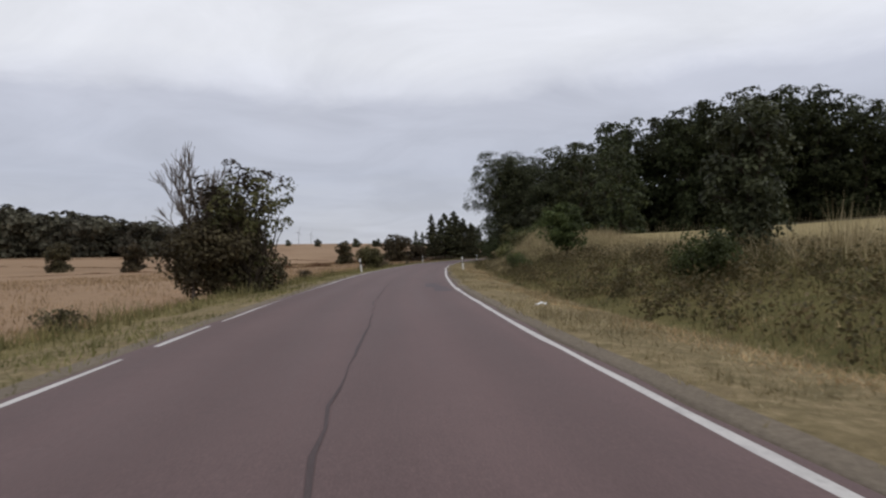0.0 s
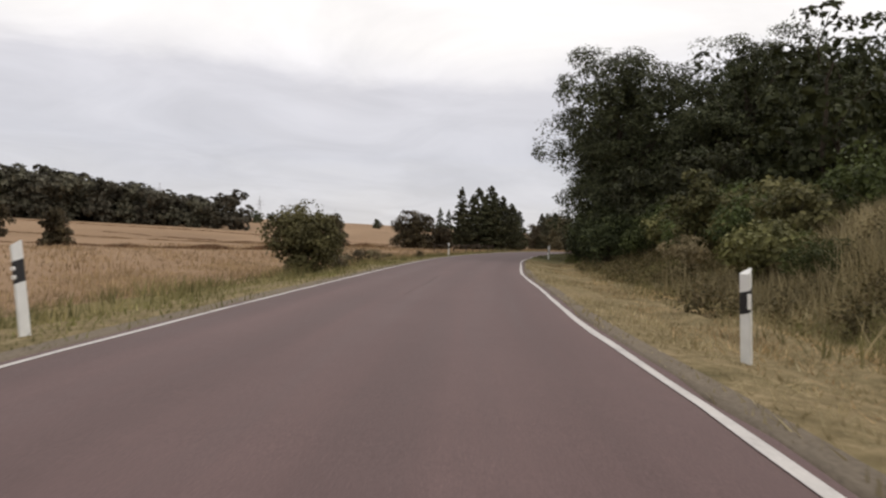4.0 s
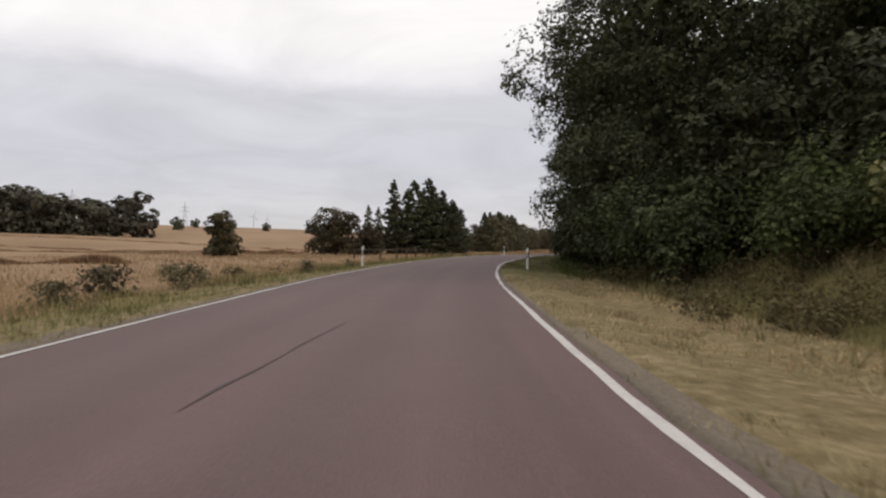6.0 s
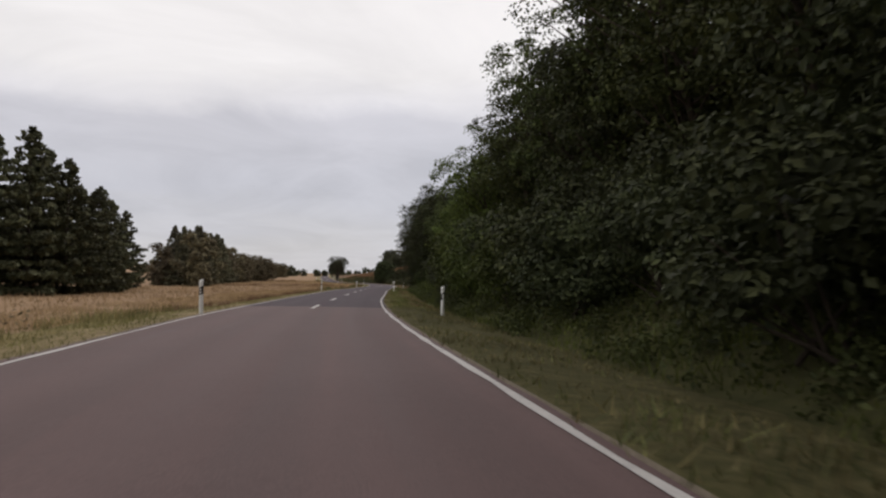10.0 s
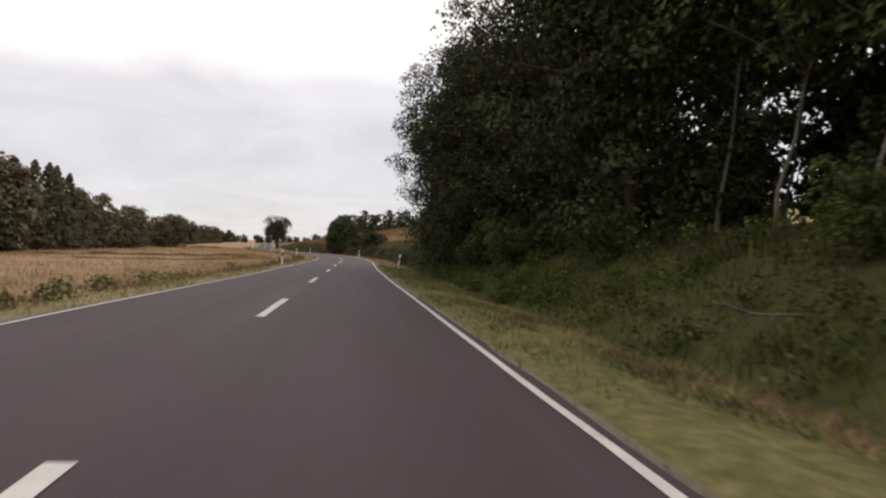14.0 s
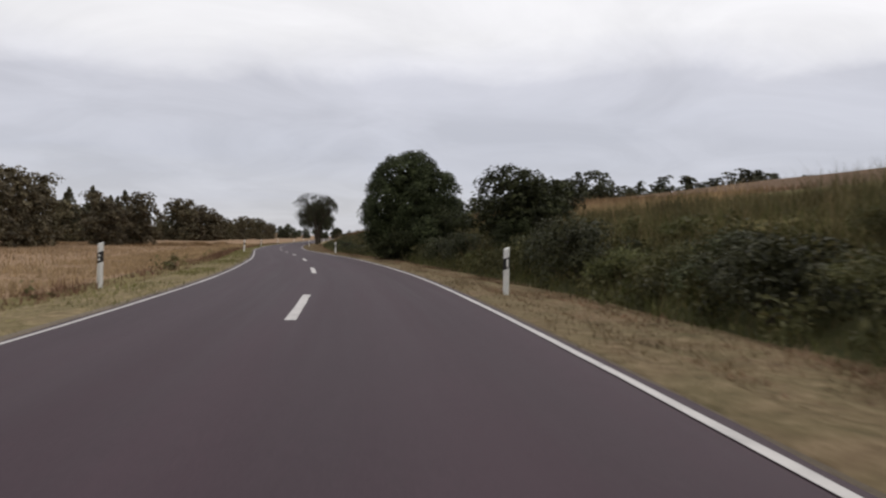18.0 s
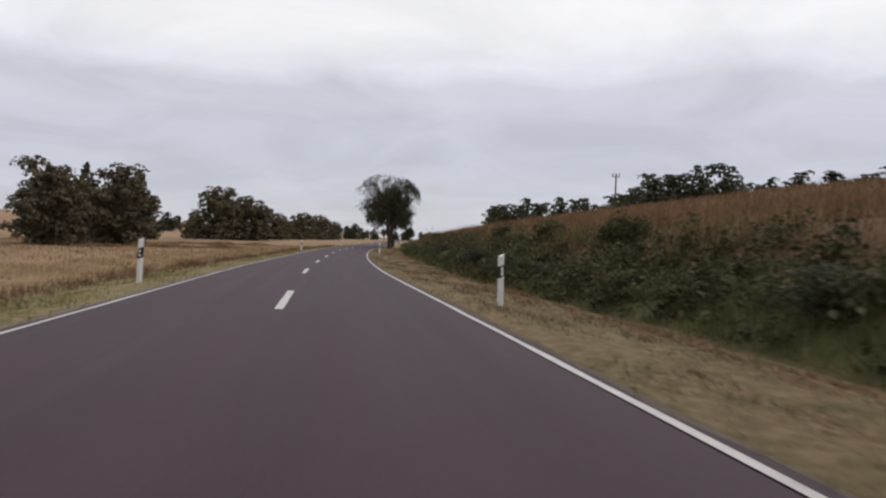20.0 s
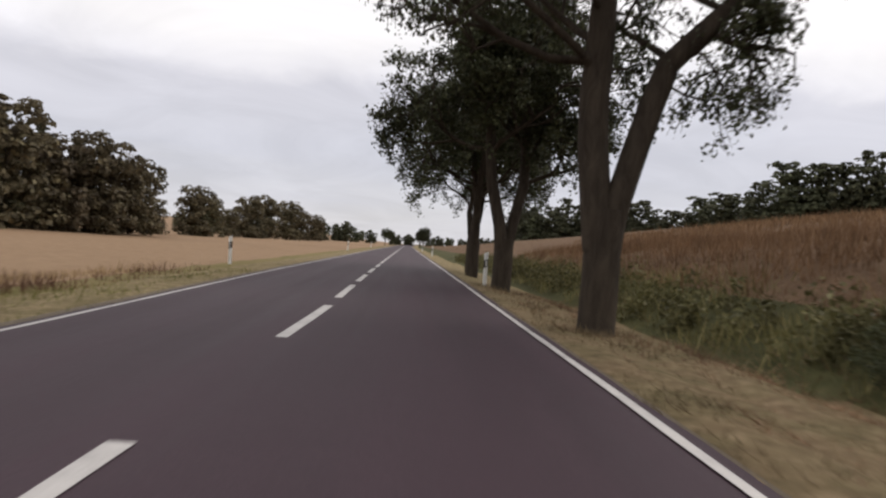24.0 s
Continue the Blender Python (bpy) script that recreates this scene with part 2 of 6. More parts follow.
def asphalt(name, tone, light, dark):
    """Worn asphalt: stone grain, blotches, and streaks that run along the lanes (the mesh carries offset and station)."""
    m, n, l, b = material(name, 0.7, 0.2)
    p = position(n)
    lane = n.new("ShaderNodeAttribute")
    lane.attribute_name = "lane"
    mp = n.new("ShaderNodeMapping")
    mp.inputs["Scale"].default_value = (1.6, 0.05, 1)
    l.new(lane.outputs["Vector"], mp.inputs[0])
    c1, t1 = noise_ramp(n, l, 0.35, [(0.3, dark), (0.55, tone), (0.75, light)], vector=p, distortion=0.3)
    c2, t2 = noise_ramp(n, l, 70.0, [(0.3, tuple(v * 0.55 for v in tone)), (0.5, tone), (0.72, tuple(min(1, v * 1.7) for v in light))], vector=p, detail=4.0)
    c3, t3 = noise_ramp(n, l, 5.0, [(0.35, tuple(v * 0.8 for v in tone)), (0.65, tuple(v * 1.15 for v in tone))], vector=p, detail=8.0)
    c4, t4 = noise_ramp(n, l, 1.5, [(0.3, tuple(v * 0.74 for v in tone)), (0.5, tone), (0.7, tuple(v * 1.2 for v in light))], vector=mp.outputs[0], detail=5.0)
    base = blend(n, l, blend(n, l, c1, c3, 0.4), c4, 0.45)
    # wheel tracks: the lanes are polished a little darker where tyres run
    sx = n.new("ShaderNodeSeparateXYZ")
    l.new(lane.outputs["Vector"], sx.inputs[0])
    wob = n.new("ShaderNodeMath"); wob.operation = "MULTIPLY_ADD"; wob.inputs[1].default_value = 0.5
    l.new(t4.outputs[0], wob.inputs[0]); l.new(sx.outputs[0], wob.inputs[2])
    ang = n.new("ShaderNodeMath"); ang.operation = "MULTIPLY"; ang.inputs[1].default_value = 2 * math.pi / 1.38
    cs = n.new("ShaderNodeMath"); cs.operation = "COSINE"
    tr = n.new("ShaderNodeMapRange")
    tr.inputs["From Min"].default_value, tr.inputs["To Min"].default_value, tr.inputs["To Max"].default_value = -1.0, 0.88, 1.06
    l.new(wob.outputs[0], ang.inputs[0]); l.new(ang.outputs[0], cs.inputs[0]); l.new(cs.outputs[0], tr.inputs[0])
    grey = n.new("ShaderNodeCombineColor")
    for k in range(3):
        l.new(tr.outputs[0], grey.inputs[k])
    base = blend(n, l, base, grey.outputs[0], 1.0, "MULTIPLY")
    l.new(blend(n, l, base, c2, 0.36), b.inputs["Base Color"])
    r = n.new("ShaderNodeMapRange")
    r.inputs["To Min"].default_value, r.inputs["To Max"].default_value = 0.58, 0.82
    l.new(t4.outputs[0], r.inputs[0])
    l.new(r.outputs[0], b.inputs["Roughness"])
    bump(n, l, b, t2.outputs[0], 0.4, 0.006)
    return m


def line_paint(name):
    m, n, l, b = material(name, 0.6, 0.3)
    p = position(n)
    c1, t1 = noise_ramp(n, l, 2.2, [(0.32, (0.22, 0.20, 0.195)), (0.45, (0.42, 0.40, 0.38)), (0.7, (0.54, 0.51, 0.48))], vector=p, detail=9.0, rough=0.75)
    c2, t2 = noise_ramp(n, l, 40.0, [(0.3, (0.36, 0.34, 0.33)), (0.6, (0.62, 0.60, 0.58))], vector=p)
    l.new(blend(n, l, c1, c2, 0.35), b.inputs["Base Color"])
    bump(n, l, b, t2.outputs[0], 0.3, 0.003)
    return m


def foliage(name, dark, mid, light, through=0.22, gloss=0.6, sheen=0.14):
    """Leaves: each leaf island and each plant has its own tone; light passes through them."""
    dark = tuple(d + (c - d) * 0.35 for d, c in zip(dark, mid))
    light = tuple(d + (c - d) * 0.42 for d, c in zip(light, mid))
    m, n, l, b = material(name, gloss, sheen)
    g = n.new("ShaderNodeNewGeometry")
    r = n.new("ShaderNodeValToRGB")
    el = r.color_ramp.elements
    el[0].position, el[0].color = 0.0, (*dark, 1)
    el[1].position, el[1].color = 1.0, (*light, 1)
    k = el.new(0.55)
    k.color = (*mid, 1)
    l.new(g.outputs["Random Per Island"], r.inputs[0])
    o = n.new("ShaderNodeObjectInfo")
    hs = n.new("ShaderNodeHueSaturation")
    mr = n.new("ShaderNodeMapRange")
    mr.inputs["To Min"].default_value, mr.inputs["To Max"].default_value = 0.75, 1.25
    l.new(o.outputs["Random"], mr.inputs[0])
    # clump-sized noise on the leaf value paints lit and shaded masses
    patch = n.new("ShaderNodeTexNoise")
    patch.inputs["Scale"].default_value, patch.inputs["Detail"].default_value = 0.9, 2.0
    l.new(g.outputs["Position"], patch.inputs["Vector"])
    pm = n.new("ShaderNodeMapRange")
    pm.inputs["From Min"].default_value, pm.inputs["From Max"].default_value = 0.38, 0.68
    pm.inputs["To Min"].default_value, pm.inputs["To Max"].default_value = 0.7, 1.5
    l.new(patch.outputs[0], pm.inputs[0])
    val = n.new("ShaderNodeMath")
    val.operation = "MULTIPLY"
    l.new(mr.outputs[0], val.inputs[0])
    l.new(pm.outputs[0], val.inputs[1])
    l.new(val.outputs[0], hs.inputs["Value"])
    mh = n.new("ShaderNodeMapRange")
    mh.inputs["To Min"].default_value, mh.inputs["To Max"].default_value = 0.485, 0.515
    l.new(o.outputs["Random"], mh.inputs[0])
    l.new(mh.outputs[0], hs.inputs["Hue"])
    l.new(r.outputs[0], hs.inputs["Color"])
    l.new(hs.outputs[0], b.inputs["Base Color"])
    t = n.new("ShaderNodeBsdfTranslucent")
    l.new(hs.outputs[0], t.inputs[0])
    mix = n.new("ShaderNodeMixShader")
    mix.inputs[0].default_value = through
    l.new(b.outputs[0], mix.inputs[1])
    l.new(t.outputs[0], mix.inputs[2])
    l.new(mix.outputs[0], n["Material Output"].inputs[0])
    return m


def bark(name, dark, light, scale=6.0):
    m, n, l, b = material(name, 0.9, 0.15)
    tcn = n.new("ShaderNodeTexCoord")
    mp = n.new("ShaderNodeMapping")
    mp.inputs["Scale"].default_value = (1, 1, 0.25)
    l.new(tcn.outputs["Object"], mp.inputs[0])
    c, t = noise_ramp(n, l, scale, [(0.3, dark), (0.7, light)], vector=mp.outputs[0], detail=9.0, rough=0.7, distortion=0.6)
    l.new(c, b.inputs["Base Color"])
    bump(n, l, b, t.outputs[0], 0.9, 0.05)
    return m


def plain(name, color, rough=0.5, spec=0.4, dirt=0.25, scale=9.0):
    m, n, l, b = material(name, rough, spec)
    tcn = n.new("ShaderNodeTexCoord")
    c, t = noise_ramp(n, l, scale, [(0.3, tuple(v * (1 - dirt) for v in color)), (0.7, color)], vector=tcn.outputs["Object"], detail=8.0)
    l.new(c, b.inputs["Base Color"])
    bump(n, l, b, t.outputs[0], 0.15, 0.004)
    return m


OLD_ASPHALT = asphalt("old_asphalt", (0.109, 0.070, 0.068), (0.140, 0.092, 0.089), (0.080, 0.050, 0.049))
NEW_ASPHALT = asphalt("newer_asphalt", (0.043, 0.0255, 0.033), (0.056, 0.034, 0.043), (0.031, 0.019, 0.025))
TAR = asphalt("tar_seam", (0.060, 0.042, 0.042), (0.080, 0.057, 0.057), (0.042, 0.031, 0.031))
PATCH = asphalt("patch_asphalt", (0.081, 0.060, 0.065), (0.095, 0.072, 0.077), (0.067, 0.051, 0.054))
LINE = line_paint("road_paint")
SHOULDER = ground_material("gravel_shoulder", [(0.3, (0.13, 0.105, 0.08)), (0.7, (0.21, 0.17, 0.125))], [(0.3, (0.09, 0.075, 0.06)), (0.7, (0.26, 0.22, 0.17))], 0.8, 22.0, 0.6, 0.03)
VERGE = ground_material("mown_verge", [(0.3, (0.13, 0.115, 0.05)), (0.45, (0.21, 0.165, 0.085)), (0.6, (0.27, 0.205, 0.115)), (0.75, (0.19, 0.125, 0.075))], [(0.32, (0.06, 0.05, 0.025)), (0.5, (0.19, 0.15, 0.08)), (0.68, (0.38, 0.30, 0.18))], 0.9, 4.5, 0.6, 0.12)
VERGE_BROWN = ground_material("hay_strewn_verge", [(0.3, (0.10, 0.090, 0.040)), (0.45, (0.18, 0.142, 0.076)), (0.6, (0.215, 0.150, 0.090)), (0.75, (0.14, 0.084, 0.055))], [(0.32, (0.05, 0.038, 0.02)), (0.5, (0.16, 0.122, 0.066)), (0.68, (0.31, 0.235, 0.145))], 0.9, 4.5, 0.55, 0.14)
VERGE_GREEN = ground_material("olive_verge", [(0.3, (0.085, 0.085, 0.03)), (0.5, (0.15, 0.135, 0.055)), (0.75, (0.20, 0.165, 0.08))], [(0.32, (0.05, 0.048, 0.02)), (0.5, (0.14, 0.125, 0.05)), (0.68, (0.27, 0.225, 0.11))], 0.9, 4.5, 0.6, 0.12)
# verge colours darkened to paint in the shade of the overhanging trees
VERGE_SHADE = ground_material("shaded_verge", [(0.3, (0.046, 0.048, 0.018)), (0.5, (0.082, 0.076, 0.032)), (0.75, (0.115, 0.098, 0.047))], [(0.32, (0.03, 0.03, 0.013)), (0.5, (0.078, 0.07, 0.03)), (0.68, (0.15, 0.125, 0.062))], 0.9, 4.5, 0.6, 0.12)
ROUGH_W = ground_material("field_margin", [(0.3, (0.13, 0.12, 0.04)), (0.7, (0.25, 0.19, 0.09))], [(0.3, (0.09, 0.08, 0.03)), (0.7, (0.28, 0.22, 0.11))], 0.5, 6.0, 0.5, 0.12)
WHEAT_SOIL = ground_material("ripe_wheat", [(0.3, (0.165, 0.105, 0.064)), (0.5, (0.26, 0.170, 0.105)), (0.72, (0.32, 0.22, 0.14))], [(0.3, (0.17, 0.11, 0.065)), (0.7, (0.36, 0.25, 0.155))], 0.035, 1.6, 0.45, 0.2, (0.35, 1.0, 0.22))
BANK = ground_material("bank_grass", [(0.3, (0.074, 0.078, 0.026)), (0.55, (0.149, 0.130, 0.048)), (0.75, (0.257, 0.195, 0.084))], [(0.3, (0.054, 0.058, 0.022)), (0.7, (0.230, 0.182, 0.078))], 0.3, 4.0, 0.5, 0.15)
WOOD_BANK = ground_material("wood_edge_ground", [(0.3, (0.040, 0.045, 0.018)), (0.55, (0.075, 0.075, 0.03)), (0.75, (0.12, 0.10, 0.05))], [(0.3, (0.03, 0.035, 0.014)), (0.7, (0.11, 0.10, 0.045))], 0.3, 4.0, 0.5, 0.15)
EARTH = ground_material("reddish_earth", [(0.3, (0.10, 0.058, 0.036)), (0.55, (0.17, 0.10, 0.062)), (0.75, (0.23, 0.145, 0.09))], [(0.3, (0.07, 0.042, 0.027)), (0.7, (0.26, 0.165, 0.105))], 0.9, 7.0, 0.55, 0.12)
DRY_FIELD = ground_material("dry_grass_field", [(0.3, (0.20, 0.16, 0.07)), (0.7, (0.33, 0.26, 0.13))], [(0.3, (0.15, 0.12, 0.055)), (0.7, (0.36, 0.29, 0.15))], 0.08, 1.5, 0.5, 0.2)
RED_FIELD = ground_material("reddish_crop", [(0.3, (0.104, 0.065, 0.039)), (0.55, (0.143, 0.089, 0.053)), (0.75, (0.176, 0.118, 0.070))], [(0.3, (0.072, 0.044, 0.027)), (0.7, (0.200, 0.127, 0.076))], 0.06, 1.2, 0.6, 0.4)
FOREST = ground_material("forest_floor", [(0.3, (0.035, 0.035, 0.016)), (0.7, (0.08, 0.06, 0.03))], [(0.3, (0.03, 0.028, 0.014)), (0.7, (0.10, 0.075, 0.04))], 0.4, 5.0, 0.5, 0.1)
LEAF_DARK = foliage("dark_leaves", (0.019, 0.023, 0.011), (0.038, 0.044, 0.019), (0.095, 0.104, 0.045), 0.12, 0.6, 0.1)
LEAF_OAK = foliage("oak_leaves", (0.026, 0.031, 0.013), (0.047, 0.052, 0.024), (0.120, 0.128, 0.066), 0.14, 0.55, 0.18)
LEAF_MID = foliage("green_leaves", (0.026, 0.034, 0.011), (0.054, 0.066, 0.021), (0.115, 0.130, 0.046), 0.18)
LEAF_GREEN = foliage("bank_green_leaves", (0.032, 0.044, 0.011), (0.064, 0.085, 0.021), (0.135, 0.160, 0.046), 0.2)
LEAF_FRESH = foliage("bright_green_leaves", (0.041, 0.058, 0.013), (0.082, 0.112, 0.025), (0.171, 0.206, 0.055), 0.2)
LEAF_OLIVE = foliage("olive_leaves", (0.060, 0.057, 0.024), (0.115, 0.108, 0.044), (0.213, 0.195, 0.086), 0.22)
LEAF_UMBER = foliage("umber_leaves", (0.032, 0.024, 0.014), (0.062, 0.048, 0.027), (0.12, 0.10, 0.05), 0.15)
# brown lifted for haze over the shelter belt; near weeds share it
LEAF_BROWN = foliage("brownish_leaves", (0.055, 0.044, 0.027), (0.108, 0.088, 0.052), (0.19, 0.165, 0.092), 0.18)
NEEDLE = foliage("conifer_needles", (0.036, 0.039, 0.021), (0.066, 0.068, 0.036), (0.115, 0.110, 0.058), 0.12, 0.6)
LEAF_WEED = foliage("weed_leaves", (0.044, 0.047, 0.018), (0.086, 0.086, 0.034), (0.17, 0.155, 0.066), 0.22)
# belt needles, their colour lifted with painted aerial haze
NEEDLE_GREY = foliage("grey_green_needles", (0.058, 0.056, 0.036), (0.102, 0.098, 0.059), (0.17, 0.155, 0.094), 0.15, 0.6)
# leaf colour paled and greyed: the haze of distance is put into it
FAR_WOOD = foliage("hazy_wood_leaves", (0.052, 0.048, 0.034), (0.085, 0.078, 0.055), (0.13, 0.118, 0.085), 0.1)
HAY_BROWN = foliage("brown_hay", (0.11, 0.062, 0.036), (0.205, 0.128, 0.074), (0.33, 0.225, 0.14), 0.15, 0.75)
STRAW = foliage("weathered_straw", (0.12, 0.09, 0.048), (0.205, 0.158, 0.088), (0.32, 0.26, 0.16), 0.2, 0.7)
LEAF_BRAMBLE = foliage("bramble_leaves", (0.026, 0.029, 0.014), (0.050, 0.054, 0.026), (0.115, 0.115, 0.055), 0.14, 0.55)
HAY = foliage("cut_hay", (0.204, 0.120, 0.063), (0.348, 0.228, 0.127), (0.516, 0.384, 0.230), 0.2, 0.75)
# far leaves, lightened in colour to stand in for distance haze
FAR_LEAF = foliage("far_wood_leaves", (0.036, 0.039, 0.024), (0.062, 0.066, 0.036), (0.10, 0.10, 0.054), 0.1)
GRASS_DRY = foliage("dry_grass_blades", (0.15, 0.115, 0.06), (0.27, 0.215, 0.125), (0.42, 0.35, 0.22), 0.25, 0.7)
GRASS_GREEN = foliage("green_grass_blades", (0.075, 0.075, 0.026), (0.15, 0.135, 0.055), (0.28, 0.235, 0.12), 0.25, 0.65)
GRASS_BANK = foliage("bank_blades", (0.065, 0.063, 0.026), (0.142, 0.123, 0.055), (0.304, 0.238, 0.117), 0.22, 0.65)
GRASS_WOOD = foliage("wood_edge_blades", (0.046, 0.062, 0.014), (0.101, 0.129, 0.029), (0.202, 0.225, 0.061), 0.25, 0.65)
GRASS_LUSH = foliage("lush_blades", (0.043, 0.049, 0.018), (0.090, 0.093, 0.034), (0.202, 0.181, 0.074), 0.25, 0.6)
WHEAT = foliage("wheat_stalks", (0.18, 0.115, 0.068), (0.27, 0.18, 0.108), (0.38, 0.27, 0.165), 0.25, 0.7)
RED_STALK = foliage("reddish_stalks", (0.11, 0.062, 0.034), (0.18, 0.106, 0.058), (0.27, 0.17, 0.098), 0.2, 0.7)
BARK = bark("grey_brown_bark", (0.028, 0.0216, 0.0168), (0.0808, 0.064, 0.0472))
PALE_BARK = bark("pale_birch_bark", (0.085, 0.075, 0.062), (0.25, 0.23, 0.20), 4.0)
TWIG = bark("bare_twigs", (0.11, 0.09, 0.075), (0.24, 0.20, 0.165))
POST_WHITE = plain("white_plastic", (0.74, 0.74, 0.71), 0.45, 0.4, 0.16, 6.0)
POST_BLACK = plain("black_plastic", (0.018, 0.017, 0.018), 0.5, 0.4, 0.3)
REFLECTOR = plain("reflector", (0.78, 0.77, 0.74), 0.2, 0.6, 0.08)
OLD_WOOD = bark("weathered_wood", (0.035, 0.028, 0.022), (0.11, 0.085, 0.065), 8.0)
CONCRETE = plain("concrete", (0.32, 0.30, 0.28), 0.9, 0.2, 0.35, 3.0)
METAL = plain("galvanised_steel", (0.38, 0.39, 0.41), 0.5, 0.5, 0.2)
HAZE_STEEL = plain("pale_steel", (0.50, 0.52, 0.56), 0.6, 0.3, 0.1)
PAPER = plain("litter_paper", (0.78, 0.78, 0.76), 0.7, 0.2, 0.1)


# ---------------------------------------------------------------- builders
def mesh_np(name, verts, faces, mats, smooth=False, index=None):
    """A mesh from arrays of vertices and of faces with three or four corners each."""
    me = bpy.data.meshes.new(name)
    verts, faces = np.asarray(verts, np.float32), np.asarray(faces, np.int32)
    k = faces.shape[1]
    me.vertices.add(len(verts))
    me.vertices.foreach_set("co", verts.ravel())
    me.loops.add(faces.size)
    me.loops.foreach_set("vertex_index", faces.ravel())
    me.polygons.add(len(faces))
    me.polygons.foreach_set("loop_start", np.arange(0, faces.size, k, dtype=np.int32))
    me.polygons.foreach_set("loop_total", np.full(len(faces), k, np.int32))
    for m in mats if isinstance(mats, (list, tuple)) else [mats]:
        me.materials.append(m)
    if index is not None:
        me.polygons.foreach_set("material_index", np.asarray(index, np.int32))
    me.polygons.foreach_set("use_smooth", np.full(len(faces), smooth, bool))
    me.update(calc_edges=True)
    return me


def mesh_bm(name, bm, mat, smooth=False):
    me = bpy.data.meshes.new(name)
    for f in bm.faces:
        f.smooth = smooth
    bm.to_mesh(me)
    bm.free()
    me.materials.append(mat)
    return me


def part(name, data, mat, parent, label="", smooth=False):
    """One mesh object under a thing or a part."""
    if isinstance(data, bmesh.types.BMesh):
        data = mesh_bm(name, data, mat, smooth)
    ob = new(name, data)
    ob.parent = parent
    return tagged(ob, label)


def thing(name, place, label, category, group="", kind="", turn=0.0, scale=1.0):
    ob = new(name)
    ob.empty_display_size = 0.3
    ob.matrix_basis = Matrix.Translation(place) @ Matrix.Rotation(turn, 4, "Z") @ Matrix.Scale(scale, 4)
    return tagged(ob, label, category, group, kind)


def put(proto, place, turn=0.0, size=1.0, tall=None):
    """Another thing like proto, turned and sized."""
    m = Matrix.Translation(place) @ Matrix.Rotation(turn, 4, "Z")
    ob = copy_thing(proto, m)
    ob.scale = (size, size, size * (tall or 1.0))
    return ob


def tube(points, radii, sides=7):
    """Vertices and quads of a bent, tapered limb."""
    pts = np.asarray(points, float)
    V, F = [], []
    n = len(pts)
    for i in range(n):
        t = pts[min(i + 1, n - 1)] - pts[max(i - 1, 0)]
        t = t / (np.linalg.norm(t) + 1e-9)
        u = np.cross(t, (0.31, 0.95, 0.05))
        u /= np.linalg.norm(u) + 1e-9
        v = np.cross(t, u)
        for k in range(sides):
            a = 2 * math.pi * k / sides
            V.append(pts[i] + radii[i] * (math.cos(a) * u + math.sin(a) * v))
    for i in range(n - 1):
        for k in range(sides):
            k2 = (k + 1) % sides
            F.append((i * sides + k, i * sides + k2, (i + 1) * sides + k2, (i + 1) * sides + k))
    return np.array(V), np.array(F)


def join(pieces):
    V, F, o = [], [], 0
    for v, f in pieces:
        V.append(v)
        F.append(f + o)
        o += len(v)
    return np.concatenate(V), np.concatenate(F)


def limb(rng, a, b, r0, r1, bend=0.12, n=6, sides=7):
    a, b = np.asarray(a, float), np.asarray(b, float)
    length = np.linalg.norm(b - a)
    off = rng.normal(0, bend * length, 3)
    s = np.linspace(0, 1, n)
    pts = a + (b - a) * s[:, None] + off * (np.sin(s * math.pi))[:, None] * 0.6
    pts[1:-1] += rng.normal(0, min(0.02, bend * 0.3) * length, (n - 2, 3))
    return tube(pts, r0 + (r1 - r0) * s ** 0.8, sides), pts


def leaves(rng, centres, radii, count, size, flat=0.6, up=0.35):
    """Leaf quads round clump centres: small folded diamonds, turned mostly outward and up."""
    centres, radii = np.asarray(centres, float), np.asarray(radii, float)
    c = np.repeat(np.arange(len(centres)), count)
    n = len(c)
    dirs = rng.normal(0, 1, (n, 3))
    dirs /= np.linalg.norm(dirs, axis=1)[:, None] + 1e-9
    rad = rng.uniform(0.15, 1.0, n) ** 0.6
    p = centres[c] + dirs * (rad * radii[c])[:, None] * np.array([1, 1, flat])
    nor = dirs + rng.normal(0, 0.65, (n, 3)) + np.array([0, 0, up])
    nor /= np.linalg.norm(nor, axis=1)[:, None] + 1e-9
    tan = np.cross(nor, rng.normal(0, 1, (n, 3)))
    tan /= np.linalg.norm(tan, axis=1)[:, None] + 1e-9
    bit = np.cross(nor, tan)
    s = size * rng.uniform(0.55, 1.35, n)
    tip, half = tan * (s * 0.62)[:, None], bit * (s * 0.36)[:, None]
    fold = nor * (s * 0.14)[:, None]
    V = np.stack([p - tip, p + half + fold, p + tip, p - half + fold], 1).reshape(-1, 3)
    F = np.arange(4 * n).reshape(-1, 4)
    return V, F


